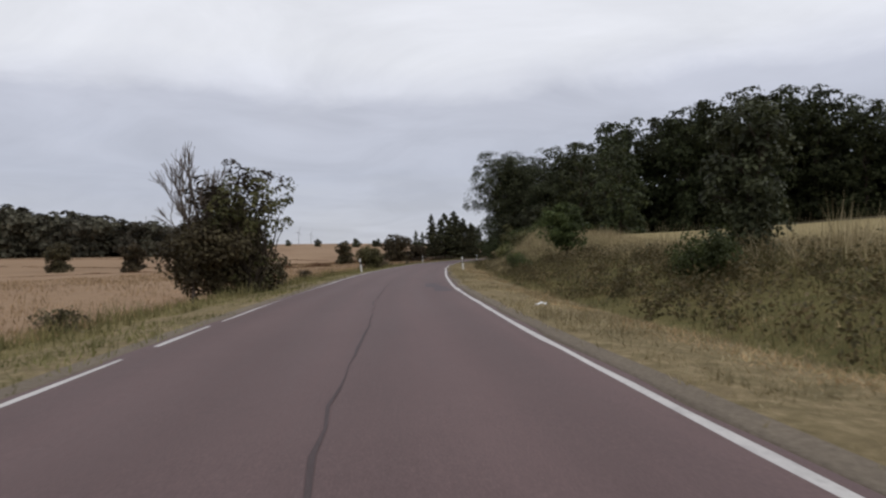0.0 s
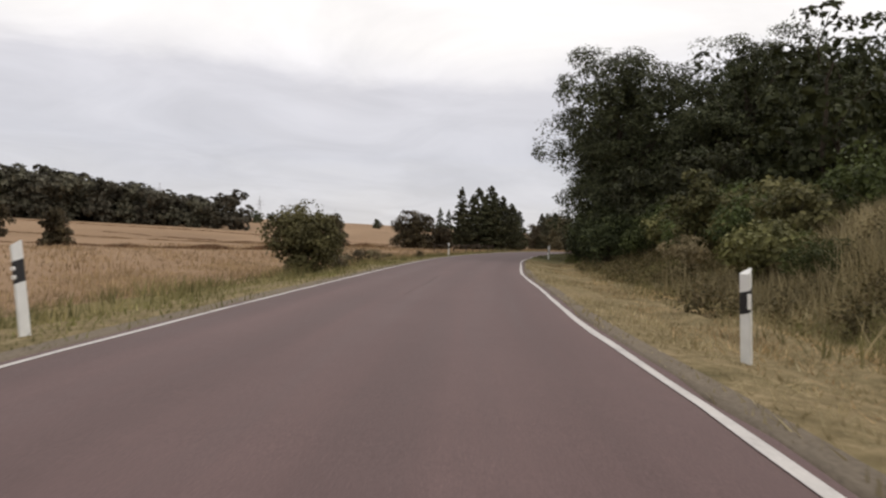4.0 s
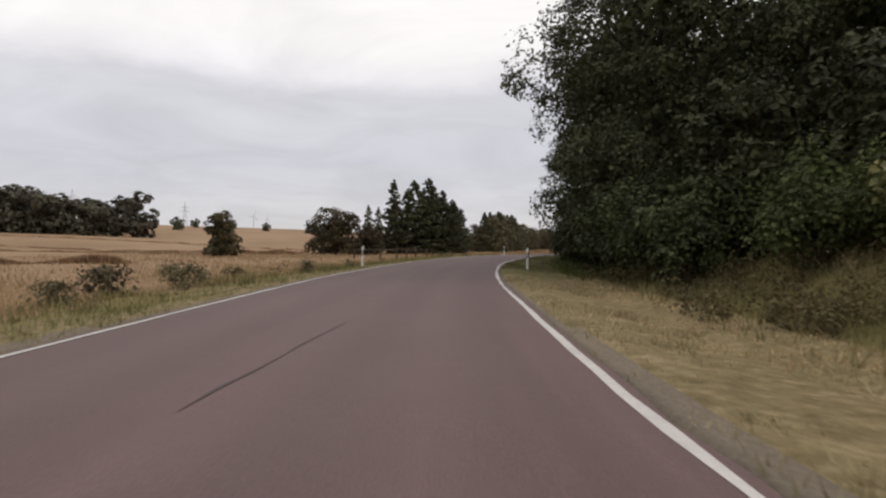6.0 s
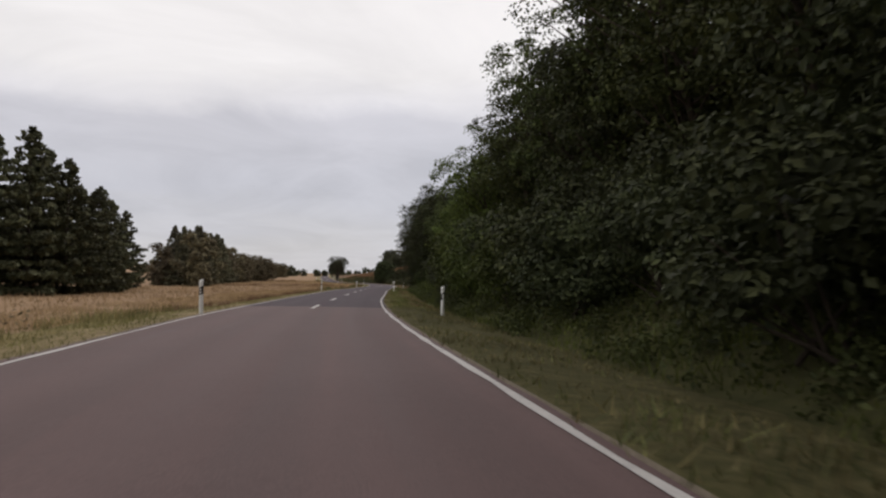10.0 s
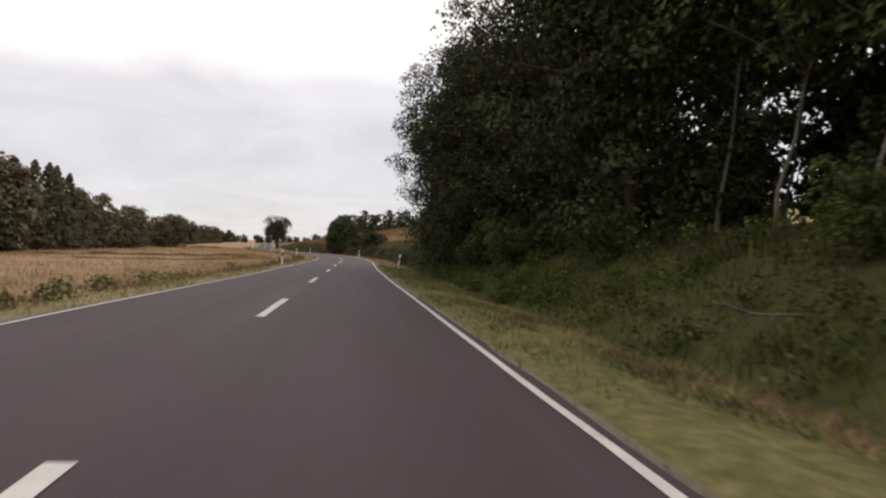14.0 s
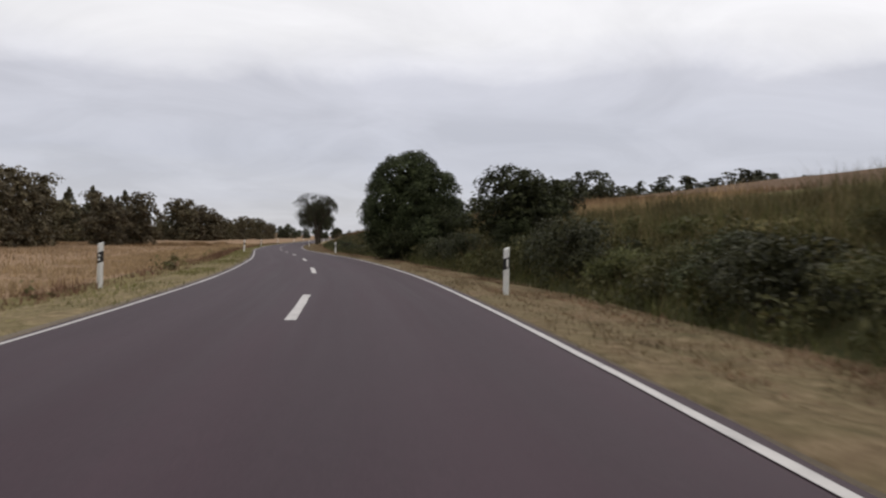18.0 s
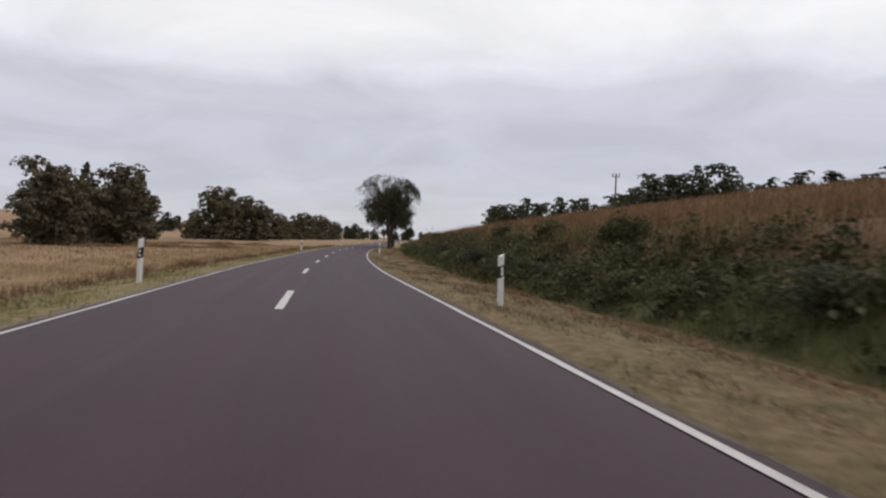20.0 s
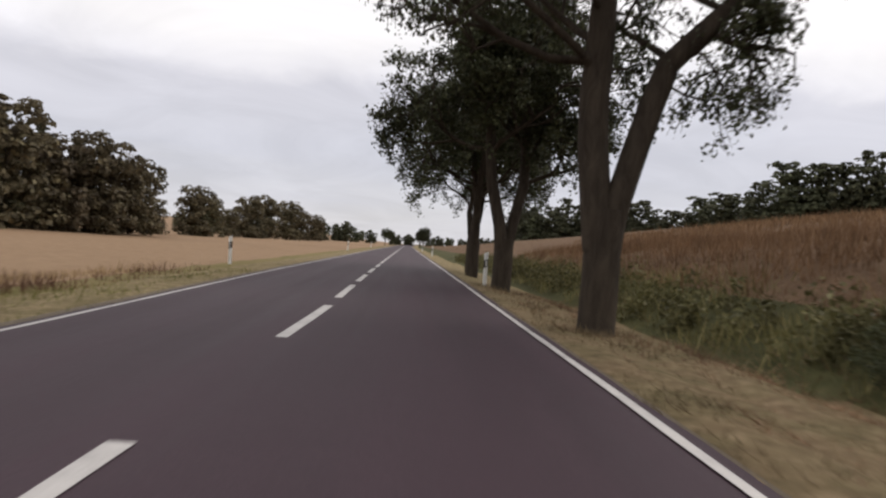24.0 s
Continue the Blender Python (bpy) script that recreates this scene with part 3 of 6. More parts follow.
def boughs(rng, centres, radii, count, size, flat=0.62, axis=True, deep=0.16):
    """Leaf sprays on the upper and outer face of boughs, so that each one is lit from above and shades what lies under it;
    a share of larger leaves fills the crown behind them."""
    centres, radii = np.asarray(centres, float), np.asarray(radii, float)
    c = np.repeat(np.arange(len(centres)), count)
    n = len(c)
    mid = centres.mean(0)
    out = centres - mid
    out[:, 2] *= 0.4
    out /= np.linalg.norm(out, axis=1)[:, None] + 1e-9
    dirs = rng.normal(0, 1, (n, 3)) + (0.75 * out[c] if axis else 0) + np.array([0, 0, 0.55])
    dirs /= np.linalg.norm(dirs, axis=1)[:, None] + 1e-9
    rag = rng.uniform(0.62, 1.04, n) + np.where(rng.random(n) < 0.025, rng.uniform(0.05, 0.3, n), 0)
    p = centres[c] + dirs * (rag * radii[c])[:, None] * np.array([1, 1, flat])
    nor = dirs + rng.normal(0, 0.42, (n, 3)) + np.array([0, 0, 0.4])
    s = size * rng.uniform(0.6, 1.3, n)
    # inner filling: oversized leaves added to block skylight, so that gaps stay dark
    k = int(n * deep)
    if k:
        i = rng.integers(0, len(centres), k)
        q = mid + (centres[i] - mid) * rng.uniform(0.25, 0.78, k)[:, None] ** np.array([1, 1, 0.6]) + rng.normal(0, 0.25, (k, 3)) * radii[i][:, None]
        q[:, 2] = np.maximum(q[:, 2], centres[:, 2].min())
        p, nor = np.concatenate([p, q]), np.concatenate([nor, rng.normal(0, 1, (k, 3))])
        s = np.concatenate([s, np.minimum(size * rng.uniform(1.6, 2.4, k), 0.25 * radii[i] + size)])
        n += k
    nor /= np.linalg.norm(nor, axis=1)[:, None] + 1e-9
    tan = np.cross(nor, rng.normal(0, 1, (n, 3)))
    tan /= np.linalg.norm(tan, axis=1)[:, None] + 1e-9
    bit = np.cross(nor, tan)
    tip, half, fold = tan * (s * 0.62)[:, None], bit * (s * 0.4)[:, None], nor * (s * 0.14)[:, None]
    V = np.stack([p - tip, p + half + fold, p + tip, p - half + fold], 1).reshape(-1, 3)
    return V, np.arange(4 * n).reshape(-1, 4)


def shell(rng, blobs, count, depth=(0.7, 1.02)):
    """Clump centres in the outer part of some ellipsoids (centre, radii), none deep inside another."""
    blobs = [(np.array(c, float), np.array(r, float)) for c, r in blobs]
    area = np.array([(r[0] * r[1] + r[1] * r[2] + r[0] * r[2]) for _, r in blobs])
    out = []
    while len(out) < count:
        k = rng.choice(len(blobs), p=area / area.sum())
        c, r = blobs[k]
        d = rng.normal(0, 1, 3)
        d /= np.linalg.norm(d)
        if d[2] < -0.75 and rng.random() < 0.6:
            continue
        p = c + d * r * rng.uniform(*depth)
        if any(j != k and (((p - c2) / r2) ** 2).sum() < 0.5 for j, (c2, r2) in enumerate(blobs)):
            continue
        out.append(p)
    return np.array(out)


def broadleaf(name, seed, height, width, trunk_h, place, label, leaf=LEAF_DARK, clumps=190, per=34, size=0.34, clump_r=0.85,
              trunk_r=None, lean=0.0, wood=BARK, low=0.0, category="tree", group="", gaps=0.0, skirt=0.0, bend=0.05, limbs=26):
    """A broad-leaved tree: trunk and limbs, and a crown of leaf clumps with an uneven outline."""
    rng = np.random.default_rng(seed)
    R, H = width / 2, height
    crown_z0 = max(trunk_h * 0.75, low)
    ch = H - crown_z0
    blobs = [((0, 0, crown_z0 + ch * 0.52), (R * 0.72, R * 0.72, ch * 0.47))]
    for i in range(7):
        a = 2 * math.pi * i / 7 + rng.uniform(-0.4, 0.4)
        rr = R * rng.uniform(0.32, 0.5)
        blobs.append(((math.cos(a) * (R - rr), math.sin(a) * (R - rr), crown_z0 + ch * rng.uniform(0.22, 0.72)), (rr, rr, ch * rng.uniform(0.16, 0.27))))
    for i in range(3):
        a = rng.uniform(0, 6.28)
        rr = R * rng.uniform(0.28, 0.42)
        blobs.append(((math.cos(a) * R * 0.3, math.sin(a) * R * 0.3, H - rr * 0.8), (rr, rr, rr * 0.8)))
    for i in range(6 if skirt else 0):
        a = 2 * math.pi * i / 6 + rng.uniform(-0.4, 0.4)
        rr = R * rng.uniform(0.36, 0.5)
        blobs.append(((math.cos(a) * (R * skirt - rr), math.sin(a) * (R * skirt - rr), rr * 0.8 + low * 0.5), (rr, rr, ch * rng.uniform(0.16, 0.24))))
    centres = shell(rng, blobs, clumps, (0.55 if gaps else 0.66, 0.99))
    centres[:, 2] = np.maximum(centres[:, 2], low * 0.5 + clump_r * 0.4)
    if gaps:
        keep = np.array([noise.noise(Vector(c * 0.45 + seed)) for c in centres]) > -0.25 + gaps * 0.3
        centres = centres[keep]
    base = thing(name, place, label, category, group)
    tr = trunk_r or 0.028 * H + 0.05
    top = np.array([rng.normal(0, 0.3) + lean, rng.normal(0, 0.3), crown_z0 + ch * 0.7])
    pieces = []
    t, pts = limb(rng, (0, 0, -0.25), top, tr, tr * 0.22, bend, 9, 10)
    t[0][:10] = t[0][:10] * np.array([1.35, 1.35, 1.0])
    pieces.append(t)
    pick = rng.choice(len(centres), min(limbs, len(centres)), replace=False)
    for i in pick:
        z = centres[i][2] * rng.uniform(0.45, 0.75)
        s = np.clip((z - pts[0][2]) / (pts[-1][2] - pts[0][2]), 0.25, 0.98)
        a = np.array([np.interp(s, np.linspace(0, 1, len(pts)), pts[:, k]) for k in range(3)])
        t, _ = limb(rng, a, centres[i], tr * 0.3, 0.018, 0.1, 5, 5)
        pieces.append(t)
    v, f = join(pieces)
    part("trunk", mesh_np("trunk", v, f, wood, True), wood, base)
    keep = rng.permutation(len(centres))[:max(24, int(len(centres) * 0.52))]
    v, f = boughs(rng, centres[keep], rng.uniform(0.7, 1.35, len(keep)) * clump_r * 1.16, int(per * 1.72), size)
    part("crown", mesh_np("crown", v, f, leaf), leaf, base)
    return base


def conifer(name, seed, height, width, place, label, clumps_per=1.0, group="", bare=0.08, leaf=NEEDLE, size=0.3, category="tree", round_top=0.8):
    """A spruce or pine: straight trunk, whorls of drooping boughs with needle sprays."""
    rng = np.random.default_rng(seed)
    base = thing(name, place, label, category, group)
    H, R = height, width / 2
    t, _ = limb(rng, (0, 0, -0.2), (rng.normal(0, 0.1), rng.normal(0, 0.1), H * 0.99), 0.017 * H + 0.03, 0.015, 0.006, 8, 8)
    pieces, C, rad = [t], [], []
    z = H * bare
    while z < H * 0.985:
        s = 1 - z / H
        reach = R * (s ** round_top) * (0.35 + 0.65 * min(1, (z / H - bare + 0.06) * 7))
        n = max(4, int(7 * s + 3))
        for k in range(n):
            a = 2 * math.pi * k / n + rng.uniform(-0.5, 0.5) + z
            L = reach * rng.uniform(0.6, 1.18)
            end = np.array([math.cos(a) * L, math.sin(a) * L, z - L * rng.uniform(0.0, 0.22) + 0.12 * L])
            if L > 0.5:
                pieces.append(tube([(0, 0, z), end * (0.5, 0.5, 1) + (0, 0, 0.06 * L), end], [0.035 * s + 0.012, 0.02, 0.006], 4))
            m = max(1, int(L / 0.55 * clumps_per))
            for j in range(m):
                q = 0.35 + 0.65 * (j + rng.random()) / m
                C.append(np.array([end[0] * q, end[1] * q, z + (end[2] - z) * q]) + rng.normal(0, 0.07, 3))
                rad.append(0.28 + 0.22 * s)
        z += max(0.3, 0.062 * H * (0.45 + s * 0.75)) * rng.uniform(0.8, 1.15)
    C.append(np.array([0, 0, H])); rad.append(0.2)
    v, f = join(pieces)
    part("trunk", mesh_np("trunk", v, f, BARK, True), BARK, base)
    v, f = leaves(rng, C, rad, 12, size * 1.08, 0.55, 0.2)
    part("crown", mesh_np("crown", v, f, leaf), leaf, base)
    return base


def shrub(name, seed, height, width, place, label, leaf=LEAF_MID, clumps=70, per=26, size=0.2, clump_r=0.45, group="", category="shrub", stems=9, masses=None):
    """A bush: several stems from the ground and leaf clumps down to the grass."""
    rng = np.random.default_rng(seed)
    base = thing(name, place, label, category, group)
    R = width / 2
    blobs = [((0, 0, height * 0.45), (R * 0.75, R * 0.75, height * 0.5))]
    for i in range(6):
        a = 2 * math.pi * i / 6 + rng.uniform(-0.5, 0.5)
        rr = R * rng.uniform(0.35, 0.52)
        blobs.append(((math.cos(a) * (R - rr), math.sin(a) * (R - rr), height * rng.uniform(0.25, 0.7)), (rr, rr, height * rng.uniform(0.2, 0.3))))
    C = shell(rng, masses or blobs, clumps, (0.6, 1.0) if not masses else (0.82, 0.93))
    C[:, 2] = np.maximum(C[:, 2], 0.12)
    pieces = []
    for i in rng.choice(len(C), min(stems, len(C)), replace=False):
        t, _ = limb(rng, (*rng.normal(0, 0.12 * R, 2), -0.1), C[i], 0.015 + 0.008 * height, 0.006, 0.08, 5, 5)
        pieces.append(t)
    v, f = join(pieces)
    part("stem", mesh_np("stem", v, f, BARK, True), BARK, base)
    v, f = boughs(rng, C, rng.uniform(0.7, 1.3, len(C)) * clump_r * 1.12, per, size, 0.75)
    part("crown", mesh_np("crown", v, f, leaf), leaf, base)
    return base


def blades(name, seed, x, y, height, width, mat, label, category="grass", droop=0.35):
    """A sward of single blades on the ground, as one uncountable object."""
    rng = np.random.default_rng(seed)
    n = len(x)
    z = ground(x, y) - 0.02
    h = height * rng.uniform(0.4, 1.25, n) * (0.72 + 0.55 * np.sin(x * 0.9 + y * 0.55) * np.sin(y * 0.37 - x * 0.21) ** 2)
    a = rng.uniform(0, 6.283, n)
    b = rng.uniform(0, 6.283, n)
    w = width * rng.uniform(0.6, 1.4, n)
    lean = h * np.abs(rng.normal(0, droop, n))
    P = np.stack([x, y, z], 1)
    side = np.stack([np.cos(a), np.sin(a), np.zeros(n)], 1) * (w / 2)[:, None]
    way = np.stack([np.cos(b), np.sin(b), np.zeros(n)], 1)
    tip = P + way * lean[:, None] + np.stack([np.zeros(n), np.zeros(n), h], 1)
    V = np.stack([P - side, P + side, tip], 1).reshape(-1, 3)
    F = np.arange(3 * n).reshape(-1, 3)
    return tagged(new(name, mesh_np(name, V, F, mat)), label, category, "", "stuff")


def strip(seed, y0, y1, d0, d1, per_m2, clump=0.0, from_foot=False, kerbside=0):
    """Random places in a strip along the road, in tussocks where clump is above nought. With from_foot the offsets count
    from the foot of the bank; without d1 the strip ends there."""
    rng = np.random.default_rng(seed)
    mean = 5.3 if d1 is None and not from_foot else 0.0 if d1 is None else d1
    n = int((y1 - y0) * (mean - d0) * per_m2)
    y, u = rng.uniform(y0, y1, n), rng.uniform(0, 1, n)
    lo = d0 + (foot(y) if from_foot else 0)
    hi = foot(y) + (0.05 if d1 is None else d1 if from_foot else 0) if (from_foot or d1 is None) else d1 + 0 * y
    if kerbside > 0:                 # start at the ragged edge of the asphalt
        lo = np.interp(y, EAST_Y, EAST_D) * ROAD_EDGE / HALF + 0.08 * (1 - ramp(y, 120, 210)) + 0.07 * np.sin(y * 1.7) * np.sin(y * 0.43) + 0.12 * (1 - ramp(y, 70, 90))
    if kerbside < 0:
        hi = -np.interp(y, WEST_Y, WEST_D) * ROAD_EDGE / HALF + 0.02 + 0.07 * np.sin(y * 1.9) * np.sin(y * 0.37)
    d = lo + (hi - lo) * u
    if clump:
        k = max(1, n // 14)
        cy, cu = rng.uniform(y0, y1, k), rng.uniform(0, 1, k)
        i = rng.integers(0, k, n)
        use = rng.random(n) < clump
        y = np.where(use, cy[i] + rng.normal(0, 0.14, n), y)
        d = np.where(use, np.clip(lo + (hi - lo) * cu[i] + rng.normal(0, 0.14, n), lo, hi), d)
    return road_x(y) + d / cosine(y), y


def weeds(name, seed, x, y, height, radius, per, size, mat, label, category="weeds", flat=1.1, up=0.5):
    """Leafy weed clumps over the ground, as one uncountable object."""
    rng = np.random.default_rng(seed)
    h = height * rng.uniform(0.25, 1.15, len(x)) * (0.7 + 0.5 * np.sin(x * 0.8 + y * 0.5) ** 2)
    C = np.stack([x, y, ground(x, y) + h * 0.6], 1)
    v, f = leaves(rng, C, radius * rng.uniform(0.6, 1.3, len(x)), per, size, flat, up)
    return tagged(new(name, mesh_np(name, v, f, mat)), label, category, "", "stuff")


# ---------------------------------------------------------------- ground
gd = np.array([-3000, -2000, -1300, -900, -650, -500, -400, -320, -260, -210, -170, -140, -115, -95, -78, -64, -52, -42, -34, -27, -21, -16, -12.5, -10, -8.5, -7.4, -6.6, -6.0, -5.4, -4.9,
               -4.4, -3.9, -3.5, -3.25, -3.02, -2.88, -2.79, -2.70, 0, 2.70, 2.79, 2.88, 3.02, 3.25, 3.5, 3.9, 4.2, 4.5, 4.8, 5.1, 5.4, 5.7, 6.0, 6.3, 6.7, 7.2, 7.8, 8.6, 9.6, 11, 13, 16, 20, 25, 31, 38, 47, 58, 72, 90, 112, 140, 175, 220, 280, 360, 480, 650, 950, 1500, 3000], float)
gy = np.concatenate([[-900, -600, -400, -250, -150, -90], np.arange(-50, 30, 8), np.arange(30, 520, 1.5), np.arange(520, 640, 5), np.arange(640, 1000, 25), [1050, 1150, 1300, 1500, 1800, 2200, 2800, 3500]]).astype(float)
GY, GD = np.meshgrid(gy, gd, indexing="ij")
GX = road_x(GY) + (GD + np.sign(GD) * widening(GD, GY)) / cosine(GY)
GZ = ground(GX, GY)
rngg = np.random.default_rng(5)
near = ramp(np.abs(GD), 2.9, 3.6) * (1 - ramp(np.abs(GD), 30, 60))
GZ = GZ + near * rngg.normal(0, 0.022, GZ.shape)
GZ[:, np.abs(gd) < 2.75] -= 0.05
ny, nd = GY.shape
idx = np.arange(ny * nd).reshape(ny, nd)
gf = np.stack([idx[:-1, :-1], idx[:-1, 1:], idx[1:, 1:], idx[1:, :-1]], -1).reshape(-1, 4)
md = ((gd[:-1] + gd[1:]) / 2)[None, :] + np.zeros((ny - 1, 1))
my = ((gy[:-1] + gy[1:]) / 2)[:, None] + np.zeros((1, nd - 1))
zone = np.full(md.shape, 4)                                   # wheat
zone[(md > -5.6) & (md <= -4.2)] = 2
fy = foot(my)
zone[(md > -4.2) & (md < fy)] = 1
zone[(md > 2.8) & (md < fy) & (my > 146) & (my < 292)] = 9
# the stretch beside the wood gets the verge with painted tree shade
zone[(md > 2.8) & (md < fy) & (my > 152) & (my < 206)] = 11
zone[(md > 2.8) & (md < fy) & (my >= 292) & (my < 480)] = 10
zone[np.abs(md) < np.where(my < 130, 3.0, np.where((md > 0) & (my > 146), 2.8, 2.85))] = 0
zone[(md >= fy) & (md < 10.5)] = 3
zone[(md >= 10.5)] = 6
zone[(md >= fy + 2.4) & (my > 376)] = 6
zone[(md >= 10.5) & (my < 145)] = 5
zone[(md >= 10.5) & (md < 16) & (my > 290) & (my < 372)] = 3
zone[(md >= 16) & (md < 60) & (my > 290) & (my < 372)] = 3
zone[(md >= 60) & (my > 290) & (my < 372)] = 5
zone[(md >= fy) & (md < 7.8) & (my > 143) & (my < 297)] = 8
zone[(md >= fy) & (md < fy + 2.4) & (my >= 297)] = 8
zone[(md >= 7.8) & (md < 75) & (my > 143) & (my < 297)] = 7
me = mesh_np("ground", np.stack([GX, GY, GZ], -1).reshape(-1, 3), gf, [SHOULDER, VERGE, ROUGH_W, BANK, WHEAT_SOIL, DRY_FIELD, RED_FIELD, FOREST, WOOD_BANK, VERGE_GREEN, VERGE_BROWN, VERGE_SHADE], True, zone.ravel())
tagged(new("ground", me), "rolling farmland with mown verges, wheat and a grassy bank", "ground", "", "structure")


# ---------------------------------------------------------------- road
def shift(y):
    """Where the painted centre leaves the plan's centre line."""
    return float(np.interp(y, [282, 292, 300, 312, 325, 345, 415, 428, 450, 461, 470], [0, -0.12, -0.18, -0.2, -0.1, 0, 0, -0.12, -0.2, -0.2, 0.05]))



def ribbon(name, y0, y1, d0, d1, lift, mat, step=1.0, cuts=1, wobble=0.0, seed=0, thick=0.0, crown=0.0):
    """A band that follows the road between two offsets."""
    ys = np.linspace(y0, y1, max(2, int(round((y1 - y0) / step)) + 1))
    ds = np.linspace(d0, d1, cuts + 1)
    rng = np.random.default_rng(seed)
    V = []
    for y in ys:
        m = np.interp(y, YS, SLOPE)
        c = 1 / math.sqrt(1 + m * m)
        jit = rng.normal(0, wobble, 2) if wobble else (0, 0)
        for i, d in enumerate(ds):
            dd = across(y, d) + shift(y) * (abs(d) < 0.5) + (jit[0] if i == 0 else jit[1] if i == cuts else 0)
            yy = y - dd * c * m
            V.append((float(road_x(y)) + dd * c, yy, float(road_z(y)) + lift - crown * (dd / HALF) ** 2))
    V = np.array(V)
    k = cuts + 1
    i = np.arange((len(ys) - 1) * k).reshape(-1, k)[:, :-1].ravel()
    F = np.stack([i, i + 1, i + k + 1, i + k], 1)
    if thick:
        n = len(V)
        V = np.concatenate([V, V - (0, 0, thick)])
        rim = list(range(0, k)) + [r * k + k - 1 for r in range(1, len(ys))] + [(len(ys) - 1) * k + j for j in range(k - 2, -1, -1)] + [r * k for r in range(len(ys) - 2, 0, -1)]
        side = [(rim[j], rim[j] + n, rim[(j + 1) % len(rim)] + n, rim[(j + 1) % len(rim)]) for j in range(len(rim))]
        F = np.concatenate([F, np.array(side)])
    me = mesh_np(name, V, F, mat, False)
    lane = me.attributes.new("lane", "FLOAT_VECTOR", "POINT")
    grid = np.stack([np.tile(ds, len(ys)), np.repeat(ys, k), np.zeros(len(ys) * k)], 1)
    lane.data.foreach_set("vector", np.tile(grid, (len(V) // len(grid), 1)).astype(np.float32).ravel())
    return me


JOINT = 206.0
road = new("road")
tagged(road, "narrow two-lane country road of worn and newer asphalt", "road", "", "structure")
part("road_surface", ribbon("old_road", -60, JOINT, -ROAD_EDGE, ROAD_EDGE, 0.0, OLD_ASPHALT, 1.0, 10, 0.03, 2, 0.14, 0.03), OLD_ASPHALT, road, "old brownish-grey asphalt with seams")
part("road_surface", ribbon("new_road", JOINT, 1000, -ROAD_EDGE, ROAD_EDGE, 0.0, NEW_ASPHALT, 1.0, 10, 0.02, 3, 0.14, 0.03), NEW_ASPHALT, road, "newer dark grey asphalt")


def on_crown(name, y0, y1, d0, d1, mat, lift=0.004, wobble=0.0, seed=0, step=1.0):
    dm = (d0 + d1) / 2
    return part(name, ribbon(name, y0, y1, d0, d1, lift - 0.03 * (dm / HALF) ** 2 + 0.002, mat, step, 1, wobble, seed), mat, road)


# edge lines, in lengths; the paint of the old stretch is broken in places
on_crown("edge_line", -60, 137.75, HALF - 0.108, HALF - 0.012, LINE, 0.004, 0.008, 1)
on_crown("edge_line", 137.9, 141.65, HALF - 0.112, HALF - 0.02, LINE, 0.004, 0.02, 11, 0.4)
on_crown("edge_line", 141.8, 150.5, HALF - 0.108, HALF - 0.012, LINE, 0.004, 0.015, 12, 0.5)
on_crown("edge_line", 150.9, JOINT, HALF - 0.108, HALF - 0.012, LINE, 0.004, 0.012, 13)
on_crown("edge_line", JOINT, 1000, HALF - 0.098, HALF - 0.022, LINE, 0.004, 0.005, 14)
on_crown("edge_line", -60, 62.5, -HALF + 0.014, -HALF + 0.09, LINE, 0.004, 0.01, 2)
on_crown("edge_line", 63.6, 66.2, -HALF + 0.014, -HALF + 0.09, LINE, 0.004, 0.01, 21)
on_crown("edge_line", 67.0, JOINT, -HALF + 0.014, -HALF + 0.09, LINE, 0.004, 0.008, 3)
on_crown("edge_line", JOINT, 1000, -HALF + 0.02, -HALF + 0.085, LINE, 0.004, 0.005, 4)
# centre dashes: four metres long, twelve apart, closing up on the last straight
dash_y = list(np.interp(np.arange(-1, 20), [-1, 0, 1, 4, 8, 13, 19], [204.0, 214.9, 225.8, 256.1, 298.9, 356.3, 427.5])) + [438.2, 448.4, 459.3]
for y in dash_y:
    c = float(cosine(y))
    on_crown("centre_dash", y, y + 3.95 * c, -0.065, 0.065, LINE, 0.004, 0.004, int(y), 0.8)
for i in range(60):
    y = 466.7 + 5.05 * i
    on_crown("centre_dash", y, y + 3.55, -0.065, 0.065, LINE, 0.004, 0.003, int(y), 0.9)
# seams and patches of the old surface
rs = np.random.default_rng(17)
for y0, y1, d0, drift in ((52, 84, 0.17, 0.25), (112, 123, -0.38, 0.2), (126, 131, -0.4, 0.2), (141, 155, -0.1, -0.28), (155, 162, -0.38, 0.3)):
    n = max(3, int((y1 - y0) / 0.6))
    yy = np.linspace(y0, y1, n)
    walk_d = d0 + drift * np.linspace(0, 1, n) + np.cumsum(rs.normal(0, 0.02, n))
    V, F = [], []
    for k in range(n):
        m = float(np.interp(yy[k], YS, SLOPE))
        c = 1 / math.sqrt(1 + m * m)
        wd = 0.010 * rs.uniform(0.1, 2.2) * (0.3 if k in (0, n - 1) else 1)
        for s in (-wd, wd):
            dd = walk_d[k] + s
            V.append((float(road_x(yy[k])) + dd * c, yy[k] - dd * c * m, float(road_z(yy[k])) + 0.005))
    F = [(2 * k, 2 * k + 1, 2 * k + 3, 2 * k + 2) for k in range(n - 1)]
    part("tar_seam", mesh_np("tar_seam", V, np.array(F), TAR), TAR, road, "dark tar-filled crack")
for y0, y1, d0, d1 in ((74.5, 77.5, 1.7, 2.4), (77.2, 80.5, 1.5, 2.2)):
    on_crown("asphalt_patch", y0, y1, d0, d1, PATCH, 0.003, 0.1, int(y0 * 3), 0.4)


